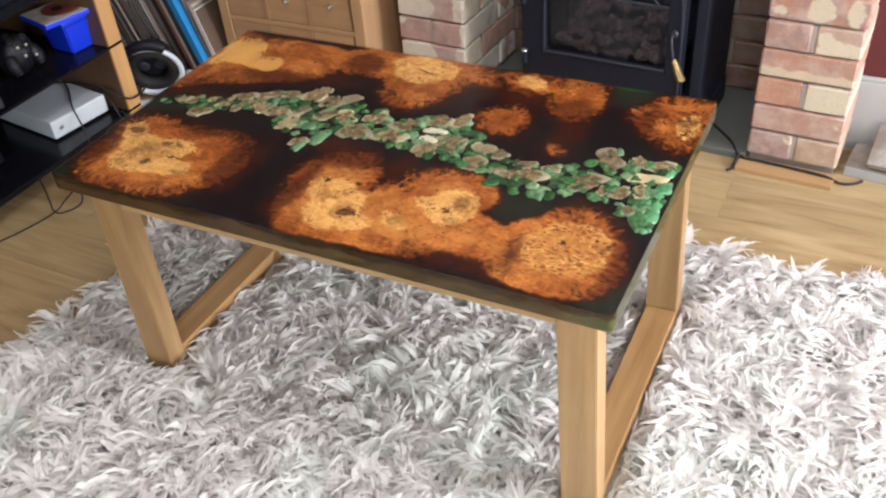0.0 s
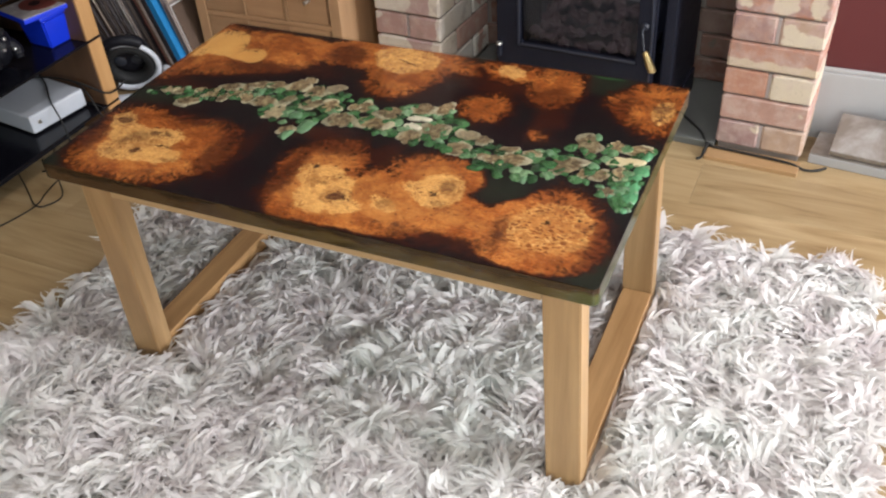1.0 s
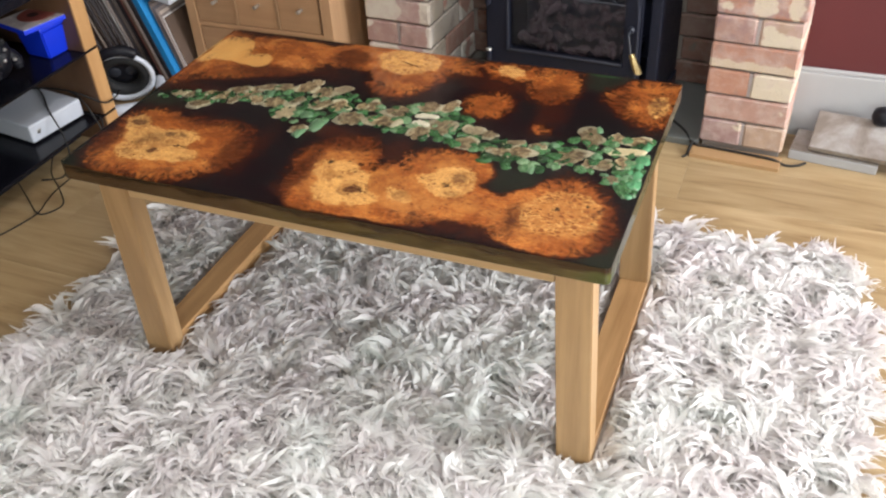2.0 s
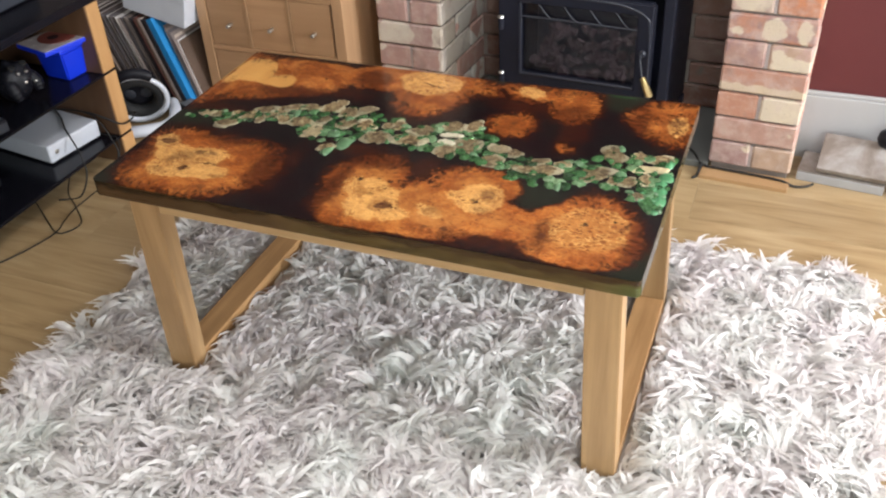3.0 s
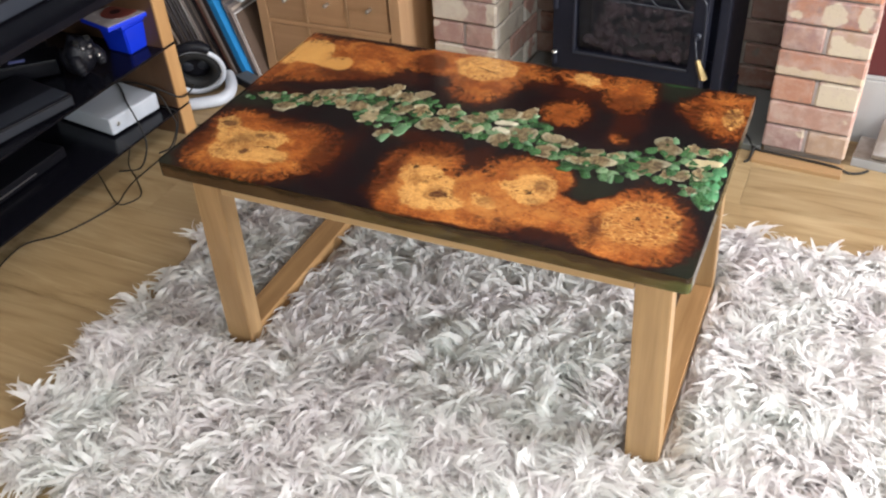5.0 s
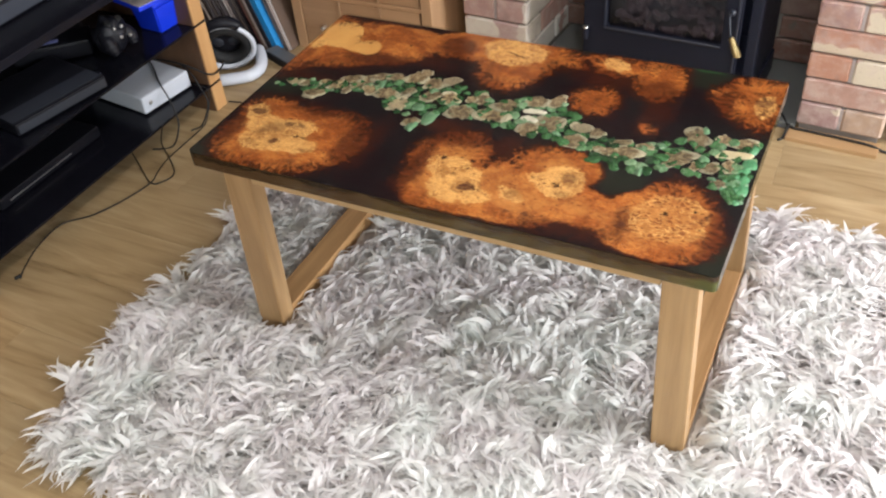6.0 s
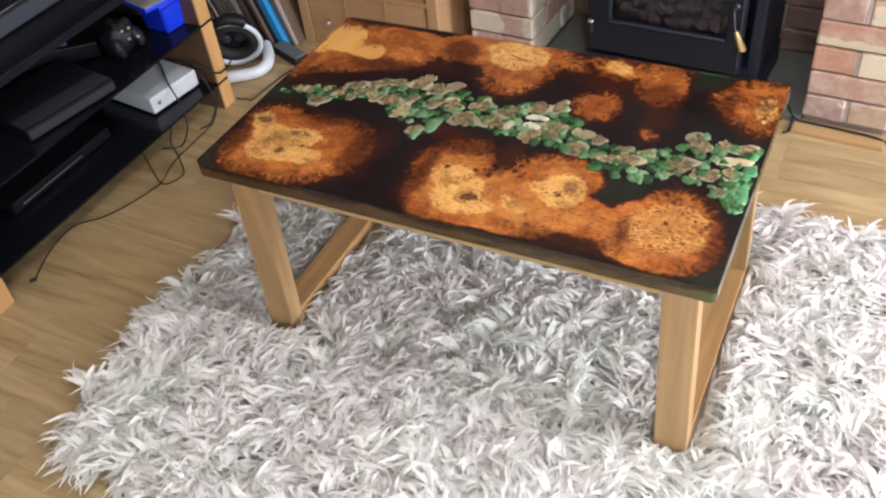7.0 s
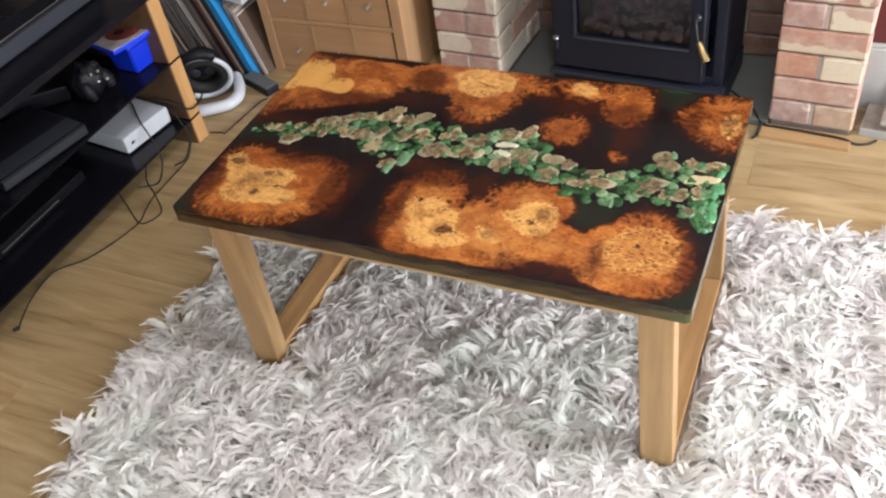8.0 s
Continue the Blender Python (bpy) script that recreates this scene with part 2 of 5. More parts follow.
# deep mahogany zones of the wood
DEEP = (
    (-0.462, -0.190, 0.0281, 0.0437, 0), (-0.182, -0.140, 0.0330, 0.0880, 0), (-0.309, -0.070, 0.0505, 0.0204, 0), (-0.032, -0.188, 0.0157, 0.0820, 0),
    (0.002, -0.072, 0.0687, 0.0253, 0), (0.374, -0.217, 0.0130, 0.0300, 0), (0.527, -0.190, 0.0093, 0.0605, 0), (0.285, -0.262, 0.0586, 0.0127, 0),
    (-0.279, 0.150, 0.0900, 0.0290, 0), (0.321, 0.217, 0.0343, 0.0361, 0), (-0.151, 0.265, 0.0401, 0.0383, 0), (0.456, 0.206, 0.0175, 0.0458, 0),
    (0.180, 0.240, 0.0719, 0.0171, 0),
)
# lacy round burls, and greenish resin
LACED = ((0.448, -0.175, 0.078, 0.082, 0), (0.515, 0.225, 0.05, 0.06, 0), (0.000, 0.190, 0.07, 0.055, 0), (0.212, 0.143, 0.04, 0.04, 0), (0.31, 0.25, 0.05, 0.06, 0))
GREEN_RESIN = ((0.545, -0.255, 0.05, 0.050, 0), (0.335, -0.105, 0.05, 0.035, 0), (-0.470, -0.262, 0.035, 0.060, 0), (0.403, 0.300, 0.05, 0.05, 0), (-0.455, -0.012, 0.06, 0.035, 0), (0.12, 0.332, 0.08, 0.014, 0))
# red glow of charred wood under the resin
EMBER = ((0.223, 0.223, 0.071, 0.025, 0), (0.340, 0.144, 0.031, 0.042, 0), (0.330, 0.105, 0.015, 0.026, 0), (-0.155, -0.144, 0.018, 0.070, 0), (-0.037, -0.040, 0.070, 0.019, 0), (0.106, -0.074, 0.028, 0.038, 0), (-0.198, 0.179, 0.079, 0.019, 0), (-0.400, 0.039, 0.080, 0.018, 0), (0.297, -0.267, 0.068, 0.014, 0))
# knots: centre, half axes, depth of colour
KNOTS = (
    (-0.433, -0.114, 0.0182, 0.0188, 0.8), (-0.342, -0.138, 0.0138, 0.0119, 0.75), (-0.345, -0.204, 0.0111, 0.0133, 0.8), (-0.386, -0.180, 0.0113, 0.0118, 0.35),
    (-0.318, -0.139, 0.0120, 0.0100, 0.6), (-0.370, -0.162, 0.0320, 0.0230, 0.42), (-0.385, -0.219, 0.0150, 0.0130, 0.35), (-0.259, -0.209, 0.0190, 0.0120, 0.40), (-0.270, -0.252, 0.0154, 0.0107, 0.5), (-0.229, -0.250, 0.0093, 0.0088, 0.5), (0.085, -0.211, 0.0182, 0.0158, 0.85),
    (0.253, -0.124, 0.0177, 0.0207, 0.6), (0.253, -0.174, 0.0133, 0.0107, 0.4), (0.178, -0.252, 0.0092, 0.0059, 0.6), (0.213, -0.248, 0.0091, 0.0088, 0.75),
    (0.168, -0.201, 0.0146, 0.0155, 0.3), (0.376, -0.217, 0.0068, 0.0071, 0.75), (0.523, 0.234, 0.0184, 0.0174, 0.6), (0.212, 0.147, 0.0058, 0.0080, 0.5),
)
PITS = (
    (-0.355, -0.121), (0.229, -0.151), (0.237, -0.154), (-0.026, 0.142), (-0.026, 0.164), (0.035, 0.151),
    (0.182, 0.131), (0.554, 0.233), (0.484, -0.143), (0.434, -0.164), (0.421, -0.089), (-0.256, 0.232),
    (0.007, -0.140), (0.041, -0.130), (0.063, -0.135), (0.064, -0.158), (-0.007, -0.086), (-0.010, -0.051),
    (0.054, -0.083), (0.091, -0.140), (-0.311, 0.173), (-0.031, -0.113),
)
CRACKS = (
    (-0.306, -0.177, 0.0306, 8), (-0.009, 0.265, 0.0308, -14), (0.102, -0.210, 0.0117, -10),
)


def blob_field(nt, p, blobs, k=0.012):
    """Signed distance, roughly in metres, to a union of ellipses."""
    out = None
    for cx, cy, rx, ry, deg in blobs:
        n = N(nt, "ShaderNodeMapping", vector_type="TEXTURE")
        put(nt, n.inputs[0], p)
        n.inputs[1].default_value, n.inputs[2].default_value, n.inputs[3].default_value = (cx, cy, 0), (0, 0, radians(deg)), (rx, ry, 1e5)
        d = M(nt, "MULTIPLY", M(nt, "SUBTRACT", V(nt, "LENGTH", n.outputs[0]), 1.0), min(rx, ry))
        out = d if out is None else M(nt, "SMOOTH_MIN", out, d, k)
    return out


def spot(nt, p, x, y, rx, ry, deg=0):
    """Distance from a point in units of its half axes."""
    n = N(nt, "ShaderNodeMapping", vector_type="TEXTURE")
    put(nt, n.inputs[0], p)
    n.inputs[1].default_value, n.inputs[2].default_value, n.inputs[3].default_value = (x, y, 0), (0, 0, radians(deg)), (rx, ry, 1e5)
    return V(nt, "LENGTH", n.outputs[0])


def wood_field(nt, name):
    """A distance that the burl inlay carries at its vertices."""
    n = nt.nodes.new("ShaderNodeAttribute")
    n.attribute_name = name
    return n.outputs["Fac"]


def rim_foot(nt):
    """The nearest point on the rim of the wood, which the burl inlay carries at its vertices."""
    n = nt.nodes.new("ShaderNodeAttribute")
    n.attribute_name = "rim_foot"
    return n.outputs["Vector"]


def burl_material():
    """Burl wood poured round with nearly black resin: pale heart, amber wood, charred red rims."""
    m, nt, b = mat("burl_and_dark_resin")
    p0, _ = coords(nt, False)
    half = (0.5, 0.5, 0.5)
    w1 = V(nt, "SUBTRACT", noise_tex(nt, p0, 14, 2, 0.5, colour=True), half)
    w2 = V(nt, "SUBTRACT", noise_tex(nt, p0, 38, 2, 0.5, colour=True), half)
    w3 = V(nt, "SUBTRACT", noise_tex(nt, p0, 120, 3, 0.6, colour=True), half)
    p1 = V(nt, "ADD", p0, V(nt, "SCALE", w1, s=0.016))
    p2 = V(nt, "ADD", p1, V(nt, "SCALE", w2, s=0.014))
    p3 = V(nt, "ADD", p2, V(nt, "SCALE", w3, s=0.009))
    n1, n2 = noise_tex(nt, p0, 30, 2, 0.5), noise_tex(nt, p1, 88, 4, 0.68, 0.8)
    wobble = M(nt, "ADD", M(nt, "MULTIPLY", M(nt, "SUBTRACT", n1, 0.5), 0.028), M(nt, "MULTIPLY", M(nt, "SUBTRACT", n2, 0.5), 0.030))
    d = wood_field(nt, "burl_depth")
    # ragged rims; a few stretches are cut clean
    fray = noise_tex(nt, p1, 54, 4, 0.60, 1.3)
    sharp = wood_field(nt, "clean_cut")
    clean = smooth(nt, spot(nt, p0, -0.40, 0.19, 0.20, 0.16), 0.75, 1.15, 0.92, 0.0)
    ragged = M(nt, "ADD", M(nt, "MULTIPLY", wobble, 0.8), M(nt, "MULTIPLY", M(nt, "SUBTRACT", fray, 0.5), 0.060))
    dr = M(nt, "ADD", d, M(nt, "MULTIPLY", ragged, M(nt, "MULTIPLY", M(nt, "MULTIPLY_ADD", sharp, -0.70, 0.85), M(nt, "MULTIPLY_ADD", clean, -0.75, 1.0))))
    # fibres that run out square to the rim
    reach = V(nt, "ADD", rim_foot(nt), V(nt, "ADD", V(nt, "SCALE", w2, s=0.020), V(nt, "SCALE", p1, s=1.5)))
    fibre = noise_tex(nt, reach, 40, 3, 0.5, 0.6)
    tongue = smooth(nt, fibre, 0.34, 0.66)
    dr = M(nt, "ADD", dr, M(nt, "MULTIPLY", M(nt, "SUBTRACT", fibre, 0.5), M(nt, "MULTIPLY", M(nt, "SUBTRACT", 1.0, clean), M(nt, "MULTIPLY_ADD", sharp, -0.022, 0.024))))
    # figure of the wood
    flow = smooth(nt, noise_tex(nt, p1, 10, 3, 0.5, 1.8), 0.34, 0.66)
    streak = smooth(nt, noise_tex(nt, V(nt, "MULTIPLY", p2, (1.0, 2.0, 1)), 46, 5, 0.66, 1.6), 0.36, 0.64)
    cloud = smooth(nt, noise_tex(nt, p2, 21, 4, 0.6, 0.9), 0.42, 0.60)
    swirl = M(nt, "ADD", noise_tex(nt, p2, 17, 2, 0.45, 0.8), M(nt, "MULTIPLY", fray, 0.09))
    lines = M(nt, "POWER", M(nt, "ABSOLUTE", M(nt, "SINE", M(nt, "MULTIPLY", swirl, 46.0))), 4.0)
    grain = M(nt, "ADD", M(nt, "MULTIPLY", flow, 0.55), M(nt, "MULTIPLY", streak, 0.45))
    amber = ramp(nt, grain, ((0.0, (0.165, 0.040, 0.009)), (0.35, (0.345, 0.098, 0.020)), (0.65, (0.465, 0.155, 0.034)), (1.0, (0.60, 0.245, 0.062))))
    amber = mix(nt, M(nt, "MULTIPLY", cloud, 0.40), amber, (0.150, 0.035, 0.009))
    amber = mix(nt, M(nt, "MULTIPLY", lines, 0.28), amber, (0.11, 0.026, 0.007))
    core = M(nt, "MULTIPLY", smooth(nt, M(nt, "ADD", d, M(nt, "MULTIPLY", wobble, 1.5)), -0.048, -0.014, 0.82, 0.0), M(nt, "MULTIPLY", smooth(nt, spot(nt, p0, 0.22, -0.19, 0.36, 0.18), 0.6, 1.1, 1.0, 0.0), M(nt, "MULTIPLY_ADD", cloud, -0.45, 1.0)))
    amber = mix(nt, core, amber, mix(nt, streak, (0.375, 0.142, 0.036), (0.500, 0.215, 0.060)))
    deep = smooth(nt, M(nt, "ADD", wood_field(nt, "deep_depth"), M(nt, "MULTIPLY", ragged, 0.7)), -0.010, 0.016, 0.88, 0.0)
    amber = mix(nt, deep, amber, mix(nt, streak, (0.042, 0.009, 0.004), (0.125, 0.027, 0.008)))
    # pale heart with fine brown figure
    pale = M(nt, "ADD", wood_field(nt, "pale_depth"), M(nt, "MULTIPLY", wobble, M(nt, "MULTIPLY_ADD", clean, -0.75, 0.9)))
    heart = mix(nt, M(nt, "MULTIPLY", streak, 0.6), (0.76, 0.450, 0.155), (0.60, 0.300, 0.085))
    heart = mix(nt, M(nt, "MULTIPLY", M(nt, "MULTIPLY", lines, M(nt, "MULTIPLY_ADD", cloud, 0.7, 0.3)), 0.60), heart, (0.20, 0.062, 0.014))
    heart = mix(nt, M(nt, "MULTIPLY", smooth(nt, noise_tex(nt, p2, 30, 3, 0.55, 0.6), 0.50, 0.60), 0.42), heart, (0.28, 0.100, 0.025))
    rings = M(nt, "POWER", M(nt, "ABSOLUTE", M(nt, "SINE", M(nt, "MULTIPLY", M(nt, "ADD", pale, M(nt, "MULTIPLY", wobble, 0.7)), 330.0))), 5.0)
    heart = mix(nt, M(nt, "MULTIPLY", rings, M(nt, "MULTIPLY_ADD", streak, 0.40, 0.12)), heart, (0.235, 0.078, 0.018))
    heart = mix(nt, clean, heart, mix(nt, flow, (0.60, 0.310, 0.088), (0.66, 0.365, 0.112)))
    soft = M(nt, "MULTIPLY_ADD", n2, 0.5, M(nt, "MULTIPLY_ADD", clean, 0.25, 0.70))
    # the round burl keeps only threads of pale wood
    round_burl = smooth(nt, spot(nt, p0, 0.440, -0.190, 0.085, 0.085), 0.75, 1.25, 1.0, 0.0)
    thread = smooth(nt, noise_tex(nt, V(nt, "MULTIPLY", p3, (1.0, 1.7, 1)), 44, 4, 0.62, 1.4), 0.42, 0.62)
    soft = M(nt, "MULTIPLY", soft, M(nt, "SUBTRACT", 1.0, M(nt, "MULTIPLY", round_burl, M(nt, "MULTIPLY_ADD", thread, -0.70, 0.80))))
    col = mix(nt, M(nt, "MULTIPLY", smooth(nt, M(nt, "ADD", pale, M(nt, "MULTIPLY", M(nt, "SUBTRACT", fray, 0.5), M(nt, "MULTIPLY_ADD", clean, -0.010, 0.014))), -0.005, 0.003, 1.0, 0), M(nt, "MINIMUM", soft, 1.0)), amber, heart)
    # a bright line where pale wood meets amber
    seam = smooth(nt, M(nt, "ABSOLUTE", M(nt, "ADD", pale, 0.003)), 0.0005, 0.0032, 1.0, 0.0)
    col = mix(nt, M(nt, "MULTIPLY", seam, M(nt, "MULTIPLY", smooth(nt, n1, 0.45, 0.60), 0.55)), col, (0.72, 0.42, 0.135))
    # lace of small eyes in the round burls
    lace = N(nt, "ShaderNodeTexVoronoi", feature="DISTANCE_TO_EDGE")
    put(nt, lace.inputs["Vector"], V(nt, "MULTIPLY", p3, (1.0, 2.1, 1)))
    lace.inputs["Scale"].default_value = 60
    laced = M(nt, "ADD", wood_field(nt, "lace_depth"), wobble)
    some = smooth(nt, noise_tex(nt, p1, 40, 3, 0.6), 0.44, 0.56)
    holes = M(nt, "MULTIPLY", smooth(nt, lace.outputs["Distance"], 0.06, 0.24), M(nt, "MULTIPLY", smooth(nt, laced, -0.018, 0.014, 0.85, 0), M(nt, "MULTIPLY_ADD", some, 0.75, 0.25)))
    col = mix(nt, holes, col, (0.195, 0.055, 0.013))
    # scattered dark eyes
    eye = N(nt, "ShaderNodeTexVoronoi", feature="F1")
    put(nt, eye.inputs["Vector"], V(nt, "MULTIPLY", p3, (1.0, 1.4, 1)))
    eye.inputs["Scale"].default_value = 75
    gate = smooth(nt, noise_tex(nt, p0, 19, 2, 0.5), 0.50, 0.56)
    dots = M(nt, "MULTIPLY", smooth(nt, eye.outputs["Distance"], 0.08, 0.30, 0.85, 0), gate)
    col = mix(nt, M(nt, "MULTIPLY", dots, M(nt, "SUBTRACT", 1.0, clean)), col, (0.085, 0.018, 0.005))
    pk = V(nt, "ADD", p0, V(nt, "ADD", V(nt, "SCALE", w2, s=0.020), V(nt, "SCALE", w3, s=0.013)))
    for kx, ky, rx, ry, depth in KNOTS:
        q = spot(nt, pk, kx, ky, rx * 1.05, ry * 0.9, 20)
        core = smooth(nt, q, 0.50, 1.12, min(0.95, depth * 1.15), 0)
        rim = smooth(nt, M(nt, "ABSOLUTE", M(nt, "SUBTRACT", q, 1.30)), 0.03, 0.22, 0.40 * depth, 0)
        col = mix(nt, M(nt, "MULTIPLY", M(nt, "MAXIMUM", core, rim), M(nt, "MULTIPLY_ADD", streak, 0.25, 0.82)), col, (0.085, 0.026, 0.013))
    for i, (kx, ky) in enumerate(PITS):
        r = 0.0030 + 0.0007 * (i * 7 % 5)
        col = mix(nt, smooth(nt, spot(nt, pk, kx, ky, r * 1.3, r, 40 * i), 0.4, 1.2, 0.95, 0), col, (0.022, 0.006, 0.003))
    for x, y, rx, deg in CRACKS:
        col = mix(nt, smooth(nt, spot(nt, pk, x, y, rx, 0.0024, deg), 0.5, 1.1, 0.9, 0), col, (0.05, 0.012, 0.004))
    # charring towards the rims, then the resin
    wide = M(nt, "MULTIPLY_ADD", smooth(nt, noise_tex(nt, p0, 7, 1, 0.5), 0.35, 0.65), 0.022, 0.012)
    wide = M(nt, "MULTIPLY", wide, M(nt, "MULTIPLY_ADD", sharp, -0.78, 1.0))
    char = M(nt, "DIVIDE", M(nt, "ADD", dr, wide), wide)
    char = smooth(nt, M(nt, "ADD", char, M(nt, "MULTIPLY_ADD", M(nt, "SUBTRACT", tongue, 0.5), 0.60, M(nt, "MULTIPLY", M(nt, "SUBTRACT", streak, 0.5), 0.45))), 0.0, 1.15)
    col = mix(nt, M(nt, "MULTIPLY", char, 0.94), col, mix(nt, tongue, (0.165, 0.032, 0.008), (0.036, 0.008, 0.0035)))
    # black specks burnt into the rims
    speck = M(nt, "MULTIPLY", smooth(nt, eye.outputs["Distance"], 0.12, 0.38, 0.9, 0), M(nt, "MULTIPLY", smooth(nt, char, 0.12, 0.5), smooth(nt, fray, 0.44, 0.58)))
    col = mix(nt, speck, col, (0.016, 0.0045, 0.003))
    col = mix(nt, smooth(nt, dr, -0.004, 0.006), col, (0.030, 0.0068, 0.0040))
    murk = smooth(nt, noise_tex(nt, p0, 7, 4, 0.6, 0.6), 0.4, 0.62)
    resin = mix(nt, murk, (0.0095, 0.0036, 0.0050), (0.0085, 0.0066, 0.0076))
    wisp = smooth(nt, noise_tex(nt, V(nt, "MULTIPLY", p1, (1, 1.6, 1)), 20, 4, 0.65, 1.8), 0.56, 0.74, 0, 0.55)
    resin = mix(nt, wisp, resin, (0.021, 0.0085, 0.0080))
    green = M(nt, "ADD", wood_field(nt, "green_depth"), wobble)
    resin = mix(nt, smooth(nt, green, -0.02, 0.02, 0.60, 0), resin, (0.020, 0.026, 0.016))
    ember = smooth(nt, M(nt, "ADD", wood_field(nt, "ember_depth"), ragged), -0.014, 0.016, 0.85, 0)
    resin = mix(nt, ember, resin, mix(nt, streak, (0.026, 0.0060, 0.0045), (0.060, 0.0125, 0.0060)))
    resin = mix(nt, smooth(nt, spot(nt, p1, 0.397, 0.323, 0.040, 0.0028), 0.5, 1.1, 0.8, 0), resin, (0.022, 0.095, 0.026))
    col = mix(nt, smooth(nt, dr, 0.001, M(nt, "MULTIPLY_ADD", sharp, -0.014, 0.021)), col, resin)
    nt.links.new(col, b.inputs["Base Color"])
    b.inputs["Roughness"].default_value = 0.5
    b.inputs["Specular IOR Level"].default_value = 0.1
    bump(nt, b, streak, 0.04, 0.001)
    return m


H_TOP = 0.5095


def edge_material():
    """The sawn edge of the top: olive brown resin with darker streaks."""
    m, nt, b = mat("resin_edge")
    p, _ = coords(nt, False)
    s = noise_tex(nt, V(nt, "MULTIPLY", p, (9, 9, 40)), 1.0, 4, 0.6, 0.5)
    olive = ramp(nt, s, ((0.3, (0.080, 0.055, 0.018)), (0.5, (0.165, 0.120, 0.042)), (0.72, (0.26, 0.200, 0.080))))
    olive = mix(nt, 1.0, olive, ramp(nt, noise_tex(nt, p, 3.1, 2, 0.5), ((0.40, (0.50, 0.42, 0.36)), (0.56, (1.0, 1.0, 1.0)))), "MULTIPLY")
    axes = nt.nodes.new("ShaderNodeSeparateXYZ")
    put(nt, axes.inputs[0], p)
    along = M(nt, "ADD", axes.outputs[0], M(nt, "MULTIPLY", noise_tex(nt, p, 5, 3, 0.6), 0.4))
    olive = mix(nt, smooth(nt, along, 0.05, 0.30, 0.85, 0.0), olive, mix(nt, s, (0.050, 0.024, 0.012), (0.120, 0.062, 0.032)))
    olive = mix(nt, smooth(nt, axes.outputs[0], 0.48, 0.55, 0.0, 0.7), olive, (0.055, 0.085, 0.022))
    level = M(nt, "ADD", axes.outputs[2], M(nt, "MULTIPLY", noise_tex(nt, V(nt, "MULTIPLY", p, (7, 7, 0)), 1.0, 3, 0.6), 0.060))
    col = mix(nt, smooth(nt, level, H_TOP + 0.010, H_TOP + 0.018), olive, (0.045, 0.021, 0.009))
    nt.links.new(col, b.inputs["Base Color"])
    b.inputs["Roughness"].default_value = 0.22
    b.inputs["Coat Weight"].default_value = 0.5
    return m


def coat_material():
    """Clear poured resin skin: lets the pattern through and mirrors the room."""
    m = bpy.data.materials.new("clear_resin_skin")
    m.use_nodes = True
    nt = m.node_tree
    nt.nodes.clear()
    out, mx = nt.nodes.new("ShaderNodeOutputMaterial"), nt.nodes.new("ShaderNodeMixShader")
    tr, gl, fr = nt.nodes.new("ShaderNodeBsdfTransparent"), nt.nodes.new("ShaderNodeBsdfGlossy"), nt.nodes.new("ShaderNodeFresnel")
    tr.inputs[0].default_value = (0.97, 0.965, 0.95, 1)
    gl.inputs["Roughness"].default_value, fr.inputs[0].default_value = 0.11, 1.34
    nt.links.new(fr.outputs[0], mx.inputs[0])
    nt.links.new(tr.outputs[0], mx.inputs[1])
    nt.links.new(gl.outputs[0], mx.inputs[2])
    nt.links.new(mx.outputs[0], out.inputs[0])
    return m


def slice_material():
    """Brown burl chips with crusty cream rims; the mesh is one unit in radius."""
    m, nt, b = mat("tan_burl_chip")
    tc = nt.nodes.new("ShaderNodeTexCoord").outputs["Object"]
    p, r = coords(nt)
    n1, n2 = noise_tex(nt, p, 1.9, 4, 0.65, 1.0), noise_tex(nt, p, 6.5, 4, 0.7)
    col = ramp(nt, n1, ((0.36, (0.105, 0.057, 0.022)), (0.5, (0.315, 0.205, 0.092)), (0.62, (0.50, 0.375, 0.200))))
    rad = V(nt, "LENGTH", V(nt, "MULTIPLY", tc, (1, 1.16, 0)))
    crust = smooth(nt, M(nt, "ADD", rad, M(nt, "MULTIPLY", M(nt, "SUBTRACT", n1, 0.5), 0.9)), 0.76, 0.96)
    col = mix(nt, M(nt, "MULTIPLY", crust, 0.85), col, (0.57, 0.50, 0.33))
    pale = M(nt, "GREATER_THAN", r, 0.90)
    col = mix(nt, M(nt, "MULTIPLY", pale, 0.45), col, (0.62, 0.50, 0.31))
    tone = M(nt, "MULTIPLY_ADD", M(nt, "FRACT", M(nt, "MULTIPLY", r, 5.3)), 0.45, 0.72)
    col = mix(nt, 1.0, col, V(nt, "SCALE", (1, 1, 1), s=tone), "MULTIPLY")
    col = mix(nt, smooth(nt, n2, 0.56, 0.68, 0, 0.7), col, (0.10, 0.055, 0.025))
    nt.links.new(col, b.inputs["Base Color"])
    b.inputs["Roughness"].default_value = 0.55
    bump(nt, b, M(nt, "ADD", n1, n2), 0.6, 0.15)
    return m


